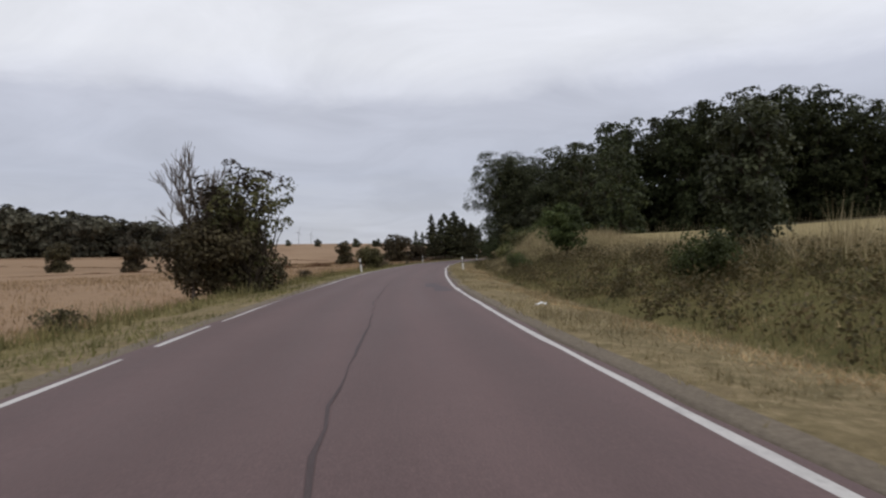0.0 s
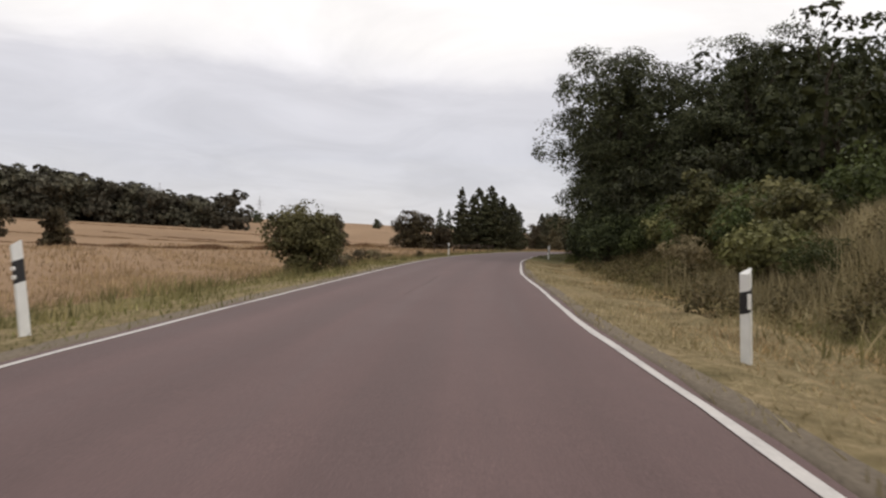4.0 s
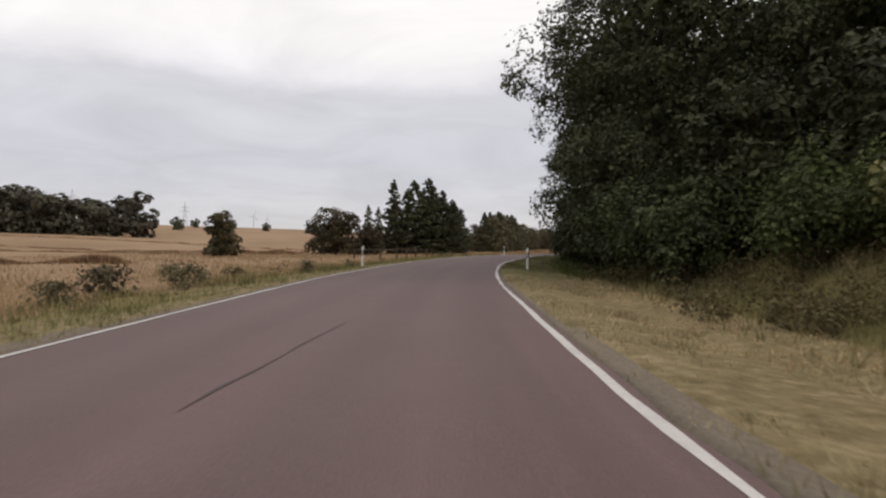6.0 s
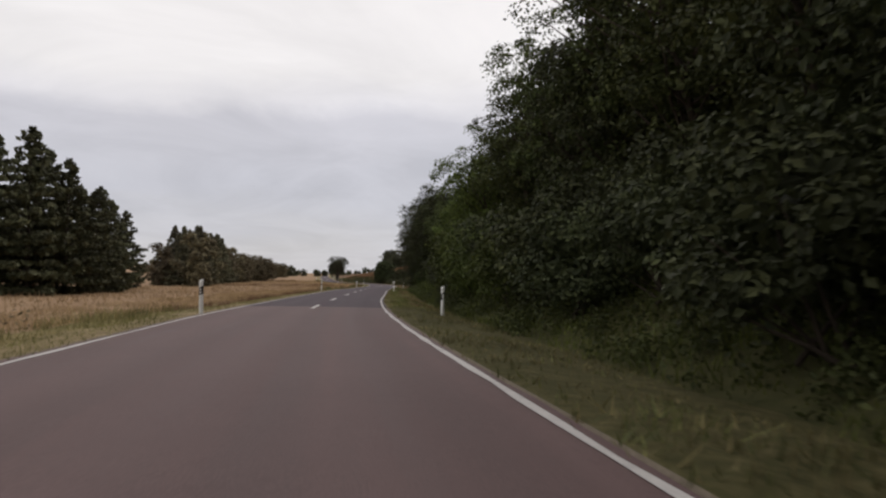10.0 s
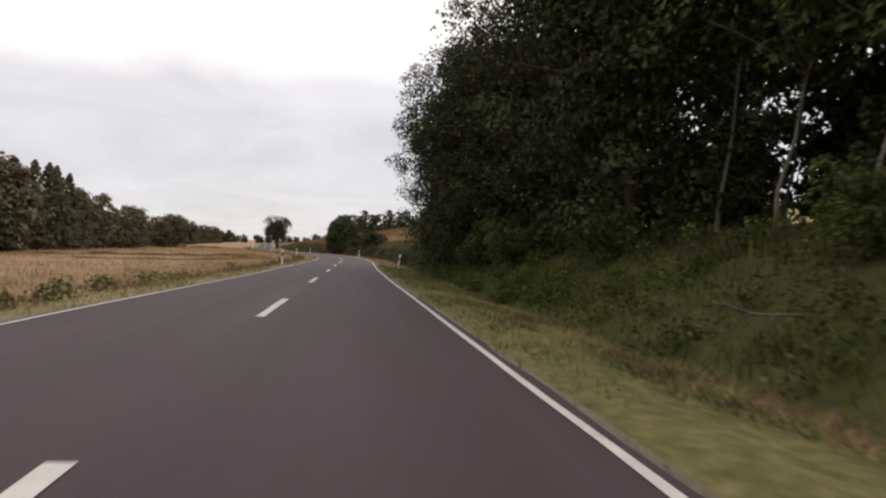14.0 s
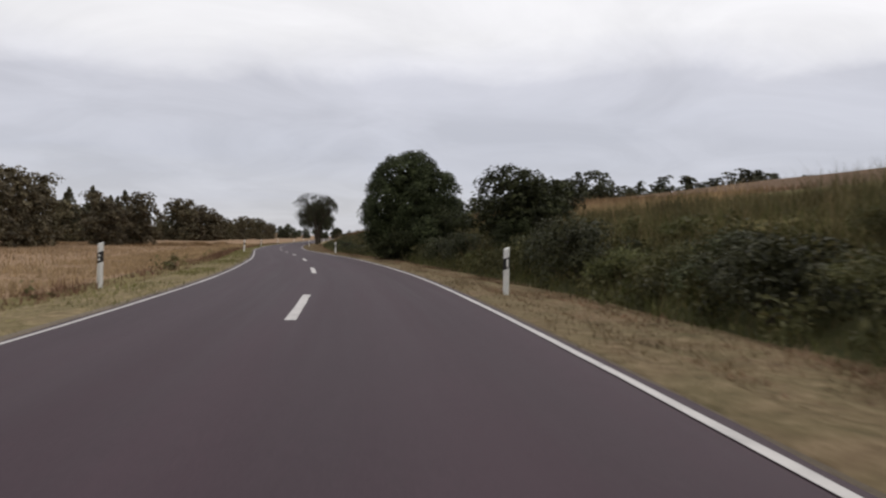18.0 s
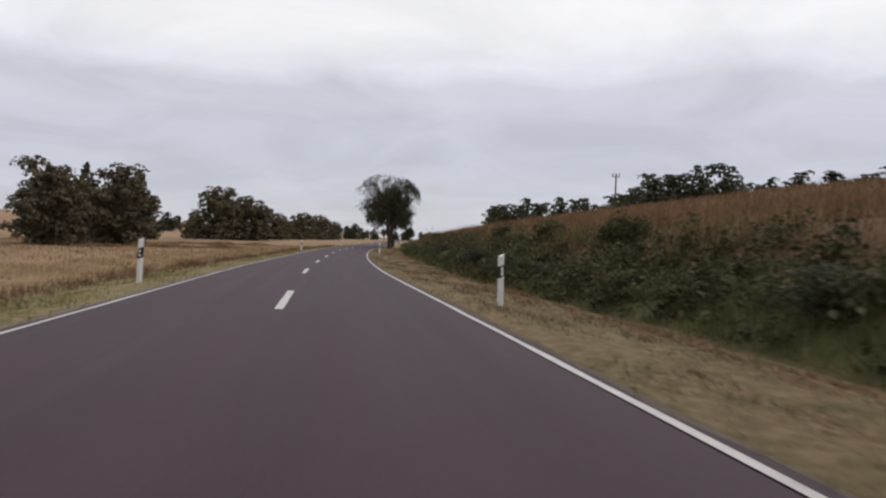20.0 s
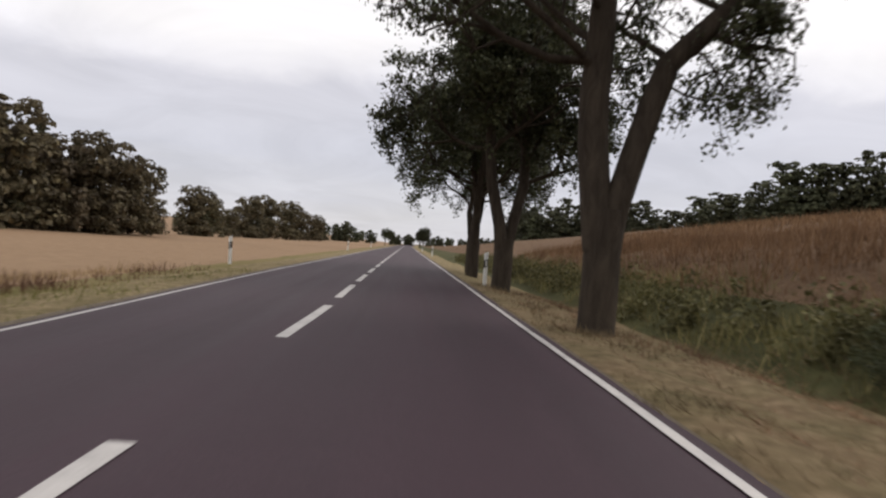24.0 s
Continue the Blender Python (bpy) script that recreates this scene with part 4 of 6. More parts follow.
# ---------------------------------------------------------------- delineator posts
def post_profile(bm, z0, z1, grow=0.0, slant=0.0):
    """A rounded three-sided hollow section between two heights; slant tips its ends."""
    pts = []
    for cx, cy, a0 in ((-0.045, 0.028, 90), (0.0, -0.045, 210), (0.045, 0.028, 330)):
        for k in range(4):
            a = radians(a0 + k * 40 + (0 if a0 != 210 else 0))
            pts.append((cx + math.cos(a) * (0.018 + grow), cy + math.sin(a) * (0.018 + grow)))
    pts = sorted(set(pts), key=lambda p: math.atan2(p[1], p[0]))
    lo = [bm.verts.new((x, y, z0 + slant * x)) for x, y in pts]
    hi = [bm.verts.new((x * 0.98, y * 0.98, z1 + slant * x)) for x, y in pts]
    n = len(pts)
    for k in range(n):
        bm.faces.new((lo[k], lo[(k + 1) % n], hi[(k + 1) % n], hi[k]))
    bm.faces.new(hi)
    bm.faces.new(lo[::-1])


def delineator(place, turn, right):
    side = "one upright white reflector" if right else "two round white reflectors"
    base = thing("delineator_post", place, f"white plastic delineator post, black band with {side}", "road post", "delineator posts along the road", "", turn)
    bm = bmesh.new()
    post_profile(bm, -0.25, 0.97, 0.0, 0.0)
    top = [v for v in bm.verts if v.co.z > 0.9]
    for v in top:
        v.co.z += 0.45 * v.co.x + 0.25 * v.co.y
    part("post_body", bm, POST_WHITE, base)
    bm = bmesh.new()
    post_profile(bm, 0.55, 0.78, 0.003, 0.45)
    band = part("band", bm, POST_BLACK, base, "slanting black band")
    if right:
        bm = bmesh.new()
        bmesh.ops.create_cube(bm, size=1, matrix=Matrix.LocRotScale((0.0, -0.068, 0.665), None, (0.042, 0.012, 0.165)))
        bmesh.ops.bevel(bm, geom=bm.edges[:], offset=0.004, segments=1, affect="EDGES")
        part("reflector", bm, REFLECTOR, band, "upright white reflector")
    else:
        for z in (0.62, 0.71):
            bm = bmesh.new()
            bmesh.ops.create_cone(bm, cap_ends=True, segments=14, radius1=0.026, radius2=0.022, depth=0.012, matrix=Matrix.Translation((0.0, -0.066, z)) @ Matrix.Rotation(radians(90), 4, "X"))
            part("reflector", bm, REFLECTOR, band, "round white reflector")
    return base


def heading(y):
    return -math.atan(float(np.interp(y, YS, SLOPE)))


RIGHT_POSTS = [(4.1, 107.25), (8.4, 154.2), (22.7, 200.9), (40.3, 244.8), (61.7, 289.4), (81.0, 337.4), (90.9, 382.0), (102.4, 434.0), (115.8, 479.0), (131.2, 526.5), (146.5, 574.0)]
LEFT_POSTS = [(-3.46, 107.05), (0.7, 155.3), (15.0, 201.5), (33.7, 247.7), (53.9, 291.0), (73.4, 341.8), (84.2, 386.5), (95.5, 436.8), (108.8, 485.3), (123.9, 532.5), (139.0, 580.0)]
tilt = np.random.default_rng(3)
for places, right in ((RIGHT_POSTS, True), (LEFT_POSTS, False)):
    proto = None
    for x, y in places:
        p = on(x, y)
        lean = Matrix.Rotation(radians(tilt.normal(0, 1.6)), 4, "X") @ Matrix.Rotation(radians(tilt.normal(0, 1.6)), 4, "Y")
        if not right and y < 110:            # knocked askew
            lean = Matrix.Rotation(radians(-7), 4, "Y")
        m = Matrix.Translation(p) @ Matrix.Rotation(heading(y), 4, "Z") @ lean
        if proto is None:
            proto = delineator(p, heading(y), right)
            proto.matrix_basis = m
        else:
            copy_thing(proto, m)


# ---------------------------------------------------------------- culvert rail fences beside the field track
def rail_fence(points, rails, label):
    base = thing("rail_fence", on(*points[0]), label, "fence", "fences at the field track")
    o = base.matrix_basis.translation
    heads = []
    rng = np.random.default_rng(int(points[0][1]))
    for x, y, h in [(p[0], p[1], p[2]) for p in points3(points)]:
        g = on(x, y)
        b = g - o
        v, f = tube([(b.x, b.y, b.z - 0.3), (b.x + rng.normal(0, 0.02), b.y, b.z + h * 0.5), (b.x + rng.normal(0, 0.03), b.y + rng.normal(0, 0.03), b.z + h), (b.x, b.y, b.z + h + 0.015)], [0.075, 0.07, 0.066, 0.02], 8)
        part("post", mesh_np("post", v, f, OLD_WOOD, True), OLD_WOOD, base)
        heads.append(Vector((b.x, b.y, b.z + h)))
    for i, j, drop in rails:
        a, b = heads[i] - Vector((0, 0, drop)), heads[j] - Vector((0, 0, drop))
        v, f = tube([a, (a + b) / 2 - Vector((0, 0, 0.02)), b], [0.045, 0.042, 0.04], 7)
        part("rail", mesh_np("rail", v, f, OLD_WOOD, True), OLD_WOOD, base)
    return base


def points3(points):
    return [(p[0], p[1], p[2] if len(p) > 2 else 0.95) for p in points]


rail_fence([(-1.2, 185.5, 0.9), (1.2, 183.2, 0.95), (2.6, 181.3, 1.0), (4.1, 179.9, 1.05)], [(0, 1, 0.06), (1, 2, 0.06), (2, 3, 0.06)], "dark weathered wooden rail fence beside the culvert")
rail_fence([(5.4, 186.4, 0.95), (6.0, 187.6, 0.95), (3.6, 189.6, 0.9)], [(0, 1, 0.06), (0, 2, 0.08)], "short dark wooden rail fence at the field track")

# ---------------------------------------------------------------- west side: roadside bushes and field trees
shrub("roadside_bush", 41, 3.3, 4.3, on(-6.1, 80.7), "dense dark bush with brownish leaves on the field edge", LEAF_UMBER, 280, 44, 0.13, 0.42, stems=16)
broadleaf("roadside_tree", 40, 5.0, 3.6, 1.0, on(-5.6, 81.2), "loose dark tree with brownish leaves on the field edge", LEAF_UMBER, 120, 24, 0.12, 0.36, 0.07, low=1.6, gaps=0.5)
shrub("hawthorn_bush", 42, 4.7, 3.2, on(-4.9, 80.2), "greyish green bush with loose outer shoots at the field edge", LEAF_WEED, 95, 20, 0.12, 0.28, stems=26)


def bare_tree(name, seed, height, place, label):
    rng = np.random.default_rng(seed)
    base = thing(name, place, label, "tree")
    pieces = []

    def grow(a, d, length, r, level):
        b = a + d * length
        t, _ = limb(rng, a, b, r, r * 0.6, 0.06, 4, 5 if level < 2 else 3)
        pieces.append(t)
        if level < 4:
            for _ in range(4 if level else 6):
                e = d + rng.normal(0, 0.34, 3)
                e[2] = abs(e[2]) + 0.25
                e /= np.linalg.norm(e)
                grow(a + d * length * rng.uniform(0.55, 1.0), e, length * rng.uniform(0.5, 0.75), r * 0.64, level + 1)

    grow(np.array([0, 0, -0.2]), np.array([0, 0, 1.0]), height * 0.38, 0.08, 0)
    v, f = join(pieces)
    tagged(part("twig_mass", mesh_np("twig_mass", v, f, TWIG, True), TWIG, base), kind="stuff")
    return base


bare_tree("dead_tree", 43, 6.8, on(-7.0, 80.3), "leafless dead tree with fine grey twigs at the field edge")
shrub("field_edge_bush", 44, 2.45, 2.5, on(-4.25, 124.6), "olive green rounded bush on the field edge", LEAF_OLIVE, 130, 46, 0.105, 0.36)
shrub("low_bush", 45, 0.8, 1.3, on(-3.9, 129.5), "low brown-green weed bush on the verge edge", LEAF_BROWN, 22, 22, 0.12, 0.25, "low weeds on the verge")
tuft = shrub("weed_tuft", 48, 0.85, 1.2, on(-3.95, 137.1), "tall brown weed tuft at the field margin", LEAF_BROWN, 26, 24, 0.07, 0.2, "low weeds on the verge", stems=14)
for x, y, s in ((-3.8, 142.0, 0.95), (-4.3, 135.4, 0.7), (-3.4, 146.5, 0.6), (-5.4, 128.0, 0.7), (-5.6, 95.0, 0.8), (-5.2, 62.0, 0.8), (-5.6, 68.0, 0.7)):
    put(tuft, on(x, y), x * 5.1, s)
small = broadleaf("field_tree", 46, 4.5, 3.6, 0.6, on(-15.0, 195.5), "small dark tree standing in the wheat", LEAF_UMBER, 120, 30, 0.26, 0.55, 0.08, low=0.05, skirt=0.9)
put(small, on(-47, 172), 1.1, 1.05)
put(small, on(-66, 185), 2.3, 1.2)
put(small, on(-33, 160), 0.4, 0.72)
bigb = broadleaf("round_tree", 47, 6.3, 7.2, 0.8, on(-5.6, 221.5), "dark round bushy tree beside the conifers", LEAF_UMBER, 230, 30, 0.3, 0.8, 0.14, low=0.05, skirt=1.0)
put(bigb, on(-1.2, 226.0), 1.7, 0.62)

spruce = conifer("spruce", 51, 13.0, 9.4, on(8.6, 243.0), "tall dark spruce in a small stand by the field", 1.3, bare=0.03, size=0.34, round_top=0.62)
pine = conifer("spruce", 52, 11.8, 6.4, on(2.6, 235.4), "slender spruce with gaps between its boughs", 1.0, bare=0.1, size=0.36)
put(spruce, on(6.0, 240.5), 1.0, 0.95)
put(spruce, on(11.2, 246.0), 2.1, 0.86)
put(spruce, on(13.6, 251.0), 4.0, 0.72)
put(pine, on(5.0, 245.5), 2.4, 0.95)
put(spruce, on(8.2, 252.0), 5.0, 0.9)
put(pine, on(0.2, 233.0), 0.7, 0.62)
put(pine, on(-1.5, 237.0), 3.7, 0.66)
put(spruce, on(14.0, 258.0), 0.4, 0.8)
put(spruce, on(17.5, 276.0), 2.8, 0.74)
put(spruce, on(15.5, 268.0), 1.8, 0.78)
put(pine, on(11.0, 262.0), 5.4, 0.9)
put(spruce, on(3.0, 240.0), 3.3, 0.7)
for x, y, s in ((9.8, 247.5, 0.92), (12.2, 253.5, 0.75)):
    put(spruce, on(x, y), x * 3.1, s)
# the long shelter belt that runs beside the field
belt = np.random.default_rng(61)
belt_a = broadleaf("belt_tree", 62, 9.8, 7.4, 1.0, on(31.5, 318.0), "dark grey-green tree in the long shelter belt", LEAF_BROWN, 115, 17, 0.5, 0.95, 0.17, low=0.05, skirt=1.0, limbs=12)
belt_b = conifer("belt_spruce", 63, 11.1, 8.8, on(29.0, 312.0), "dark ragged spruce in the long shelter belt", 0.8, size=0.42, bare=0.02, leaf=NEEDLE_GREY)
belt_a.scale, belt_b.scale = (0.8, 0.8, 0.76), (0.8, 0.8, 0.74)
for i in range(46):
    s = i / 45
    y = 309 + 150 * s + belt.uniform(-2, 2)
    x = 27.0 + 54 * s + belt.uniform(-3.0, 2.0) - 5 * math.sin(s * 3.1) + 2.6 * (1 - float(ramp(s, 0.0, 0.15)))
    size = belt.uniform(0.95 if s < 0.5 else 0.8, 1.18) * (1.1 - 0.36 * s) * (0.76 + 0.24 * float(ramp(s, 0.0, 0.22)))
    kind, turn = belt_b if (belt.random() < 0.7 and s < 0.45) else belt_a, belt.uniform(0, 6.28)
    if not 432 < y < 442:
        put(kind, on(x, y), turn, size)
put(belt_a, on(65.2, 433.9), 1.2, 0.95)
for i in range(16):
    s = i / 15
    x, y, turn, size = 24 + 50 * s + belt.uniform(-3, 3), 318 + 150 * s + belt.uniform(-4, 4), belt.uniform(0, 6.28), belt.uniform(0.6, 0.85)
    if not 443 < y < 446:
        put(belt_a, on(x, y), turn, size)
for x, y, s in ((37.2, 345.0, 1.0), (39.0, 351.0, 1.06), (41.5, 358.0, 1.1), (44.5, 365.0, 1.1), (35.5, 338.0, 0.96)):
    put(belt_b, on(x, y), x * 4.1, s)
green = broadleaf("field_side_tree", 64, 11.4, 9.0, 1.2, on(92.6, 531.5), "tall grey-green tree beyond the wheat", LEAF_BROWN, 270, 15, 0.52, 0.9, 0.2, low=0.05, gaps=0.0, skirt=1.0, limbs=14)
for x, y, s in ((99.0, 540.0, 0.9), (76.5, 507.0, 0.7), (70.5, 490.0, 0.66), (87.5, 534.0, 0.42), (95.5, 536.0, 0.8), (102.0, 545.0, 0.75), (88.5, 545.0, 0.6), (78.0, 509.0, 0.7), (73.0, 496.0, 0.75), (109.2, 574.0, 0.66), (120.0, 607.0, 0.72), (124.5, 618.0, 0.82), (131.0, 628.0, 0.8), (112.0, 580.0, 0.55), (104.0, 562.0, 0.42), (116.0, 596.0, 0.45), (86.0, 527.0, 0.36), (66.0, 480.0, 0.7), (138.0, 652.0, 0.7), (146.0, 676.0, 0.7), (152.0, 700.0, 0.6), (64.0, 520.0, 0.5), (56.0, 540.0, 0.55)):
    put(green, on(x, y), x * 1.7, s)
for x, y, s in ((71.0, 488.5, 1.02), (74.5, 498.0, 0.9), (77.5, 505.5, 1.05), (67.0, 482.0, 0.95), (66.0, 492.0, 0.9), (91.2, 533.0, 1.0), (97.0, 540.5, 0.85), (94.0, 537.5, 0.92), (76.0, 506.5, 0.92), (110.0, 575.5, 0.62), (121.5, 610.0, 0.7)):
    put(belt_b, on(x, y), x * 2.3, s)

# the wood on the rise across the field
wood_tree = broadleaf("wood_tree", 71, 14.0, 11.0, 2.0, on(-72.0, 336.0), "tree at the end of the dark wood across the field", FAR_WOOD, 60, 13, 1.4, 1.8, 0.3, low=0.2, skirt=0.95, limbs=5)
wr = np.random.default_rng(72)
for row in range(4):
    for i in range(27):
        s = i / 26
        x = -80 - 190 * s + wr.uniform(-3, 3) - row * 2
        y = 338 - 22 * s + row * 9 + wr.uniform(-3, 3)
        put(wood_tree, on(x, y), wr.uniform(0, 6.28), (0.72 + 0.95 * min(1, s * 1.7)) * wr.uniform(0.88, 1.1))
# far tree lines on the western horizon
far_tree = broadleaf("far_tree", 73, 9.0, 9.0, 1.0, on(-150.0, 640.0), "distant hedge tree on the horizon", FAR_LEAF, 50, 12, 1.3, 1.5, 0.25, low=0.1, category="tree", skirt=0.9, limbs=4)
fr = np.random.default_rng(74)
for x0, y0, x1, y1, n in ((-260, 700, -60, 800, 8), (-60, 840, 60, 900, 12), (60, 760, 150, 820, 14), (150, 760, 330, 900, 26), (-420, 520, -330, 640, 6)):
    for i in range(n):
        s = (i + fr.uniform(-0.3, 0.3)) / n
        x, y, turn = x0 + (x1 - x0) * s + fr.uniform(-6, 6), y0 + (y1 - y0) * s + fr.uniform(-6, 6), fr.uniform(0, 6.28)
        put(far_tree, on(x, y), turn, fr.uniform(0.5, 1.1) * (0.6 if 200 < x < 275 else 1.0))


def wind_turbine(place, turn, size):
    base = thing("wind_turbine", place, "pale distant three-bladed wind turbine", "wind turbine", "wind turbines on the horizon", "", turn, size)
    v, f = tube([(0, 0, -2), (0, 0, 40), (0, 0, 80)], [2.2, 1.7, 1.1], 12)
    part("tower", mesh_np("tower", v, f, HAZE_STEEL, True), HAZE_STEEL, base)
    bm = bmesh.new()
    bmesh.ops.create_cube(bm, size=1, matrix=Matrix.LocRotScale((0, 0.8, 80.8), None, (2.6, 7.5, 2.8)))
    bmesh.ops.bevel(bm, geom=bm.edges[:], offset=0.6, segments=2, affect="EDGES")
    part("nacelle", bm, HAZE_STEEL, base)
    for k in range(3):
        a = radians(20 + 120 * k)
        d = np.array([math.sin(a), 0, math.cos(a)])
        v, f = tube([np.array([0, -3.6, 80.8]) + d * r for r in (0, 3, 8, 22, 36)], [0.8, 0.9, 1.3, 0.8, 0.15], 6)
        part("blade", mesh_np("blade", v, f, HAZE_STEEL, True), HAZE_STEEL, base)
    return base


turb = wind_turbine(on(-420, 1900), 0.3, 0.5)
put(turb, on(-330, 1880), 0.6, 0.5)
put(turb, on(-310, 1950), 1.0, 0.45)


def lattice_pylon(place, size):
    base = thing("lattice_pylon", place, "pale distant steel lattice power pylon", "pylon", "", "", 0.4, size)
    pieces = []
    lv = [(0, 3.2), (9, 2.2), (18, 1.3), (26, 0.8), (32, 0.15)]
    for (z0, r0), (z1, r1) in zip(lv[:-1], lv[1:]):
        for k in range(4):
            sx, sy = ((1, 1), (1, -1), (-1, -1), (-1, 1))[k]
            tx, ty = ((1, -1), (-1, -1), (-1, 1), (1, 1))[k]
            pieces.append(tube([(sx * r0, sy * r0, z0), (sx * r1, sy * r1, z1)], [0.16, 0.14], 4))
            pieces.append(tube([(sx * r0, sy * r0, z0), (tx * r1, ty * r1, z1)], [0.09, 0.09], 4))
            pieces.append(tube([(tx * r0, ty * r0, z0), (sx * r1, sy * r1, z1)], [0.09, 0.09], 4))
    v, f = join(pieces)
    part("tower", mesh_np("tower", v, f, HAZE_STEEL), HAZE_STEEL, base)
    for z, w in ((20, 6.5), (25, 5.0)):
        p = [tube([(-w, 0, z), (0, 0, z + 0.9), (w, 0, z)], [0.1, 0.22, 0.1], 4), tube([(-w, 0, z), (w, 0, z)], [0.12, 0.12], 4)]
        v, f = join(p)
        part("cross_arm", mesh_np("cross_arm", v, f, HAZE_STEEL), HAZE_STEEL, base)
    return base


pyl = lattice_pylon(on(-300, 820), 1.0)
put(pyl, on(-260, 1050), 0.4)

# ---------------------------------------------------------------- east side: bank, woods and bushes
slim = broadleaf("young_tree", 81, 3.8, 1.75, 0.5, on(9.2, 71.4), "slim young green tree on the grassy bank", LEAF_OAK, 150, 36, 0.12, 0.36, 0.05, low=0.25, skirt=0.7)
broadleaf("young_tree", 89, 2.7, 2.3, 0.7, on(7.8, 87.3), "bushy young green tree at the foot of the bank", LEAF_MID, 110, 36, 0.11, 0.32, 0.05, low=0.55)
bank_bush = shrub("bank_bush", 82, 1.6, 2.0, on(7.5, 69.6), "dark green bush at the foot of the bank", LEAF_MID, 64, 36, 0.09, 0.34, "bushes on the bank")
bank_bush.scale = (0.72, 0.72, 0.75)
dry_bush = shrub("dry_bank_bush", 83, 1.6, 2.2, on(8.6, 117.0), "brownish tangled bush on the bank", LEAF_OLIVE, 60, 26, 0.13, 0.34, "bushes on the bank")
br = np.random.default_rng(84)
for y, d, s, kind in ((93, 5.9, 0.5, 0), (97, 6.0, 0.55, 0), (101, 6.2, 0.5, 1), (109, 6.2, 0.45, 0), (115, 6.2, 0.6, 0), (90, 5.8, 0.45, 0), (119, 7.4, 1.1, 1), (122, 7.4, 1.2, 0), (125, 7.6, 1.2, 1), (129, 7.2, 1.3, 0), (133, 7.4, 1.2, 1), (137, 7.0, 1.3, 0), (141, 7.6, 1.4, 0), (119, 9.4, 1.5, 0), (127, 9.6, 1.6, 1), (134, 9.5, 1.7, 0), (132, 8.4, 1.2, 0), (135.5, 8.2, 1.3, 0), (138.5, 8.0, 1.4, 0), (140.5, 8.8, 1.5, 0),
                      (306, 8.2, 0.8, 0), (312, 8.8, 0.75, 1), (321, 8.6, 0.55, 0), (298, 8.4, 1.1, 0), (302, 9.2, 1.0, 1),
                      (352, 8.4, 0.8, 0), (358, 9.2, 0.6, 1), (437, 6.4, 0.5, 1), (404, 7.6, 0.6, 0), (396, 7.8, 0.55, 1), (388, 7.4, 0.6, 0), (444, 7.6, 0.5, 0)):
    x, yy = at(y, d - 5.0 + float(foot(y)) + 0.3)
    put(dry_bush if kind else bank_bush, on(x, yy), br.uniform(0, 6.28), s * br.uniform(0.9, 1.1))
broadleaf("young_tree", 87, 3.3, 1.8, 0.4, on(9.6, 125.0), "young spire-shaped tree with grey-green leaves", LEAF_WEED, 70, 26, 0.14, 0.32, 0.04, low=0.3)
shrub("withered_bush", 88, 1.5, 1.7, on(8.7, 123.2), "withered straw-coloured bush on the bank", GRASS_DRY, 50, 30, 0.08, 0.26)
bank_tree = broadleaf("bank_tree", 85, 5.2, 4.2, 0.8, on(*at(139, 12.0)), "grey-green tree in front of the roadside wood", LEAF_OAK, 110, 30, 0.2, 0.55, 0.09, low=0.3)
put(bank_tree, on(*at(142, 9.6)), 3.2, 0.9)

# roadside wood, the stretch of tall broad-leaved trees
oak = broadleaf("oak_tree", 91, 13.4, 13.0, 2.0, on(*at(150, 9.0)), "large dark oak at the corner of the roadside wood", LEAF_OAK, 500, 58, 0.15, 0.85, 0.3, low=0.3, skirt=0.75)
lime = broadleaf("roadside_wood_tree", 92, 13.5, 8.6, 2.6, on(*at(158, 10.4)), "tall dark broad-leaved tree of the roadside wood", LEAF_DARK, 250, 50, 0.16, 0.8, 0.26, low=0.4, skirt=0.8)
ash = broadleaf("roadside_wood_tree", 93, 14.5, 8.2, 3.0, on(*at(206, 12.2)), "tall leafy green tree of the roadside wood", LEAF_MID, 250, 50, 0.16, 0.8, 0.24, low=0.5, skirt=0.7)
inner = broadleaf("inner_wood_tree", 98, 14.0, 8.6, 2.6, on(*at(152, 16.5)), "dark tree deep inside the roadside wood", LEAF_DARK, 120, 17, 0.42, 1.0, 0.25, low=0.3, skirt=0.9, limbs=12)
fr2 = np.random.default_rng(94)
y = 147.0
while y < 226:
    for d, jit in ((8.5 + 3.4 * float(ramp(y, 176, 198)), 0.4), (15.5, 1.0), (21.0, 1.4)):
        if d < 12 and y < 156:
            continue
        proto = (ash if fr2.random() < ramp(y, 180, 215) else lime) if d < 12 else inner
        x, yy = at(y + fr2.uniform(-1.5, 1.5), d + fr2.uniform(-jit, jit))
        put(proto, on(x, yy), fr2.uniform(0, 6.28), fr2.uniform(0.85, 1.1) * (1 - 0.1 * float(ramp(y, 176, 200))), fr2.uniform(0.92, 1.06))
    y += 5.2
put(oak, on(*at(146.5, 16.0)), 2.0, 0.95)
put(inner, on(*at(137, 17.5)), 1.2, 0.85)
put(inner, on(*at(131, 20.5)), 4.2, 0.7)
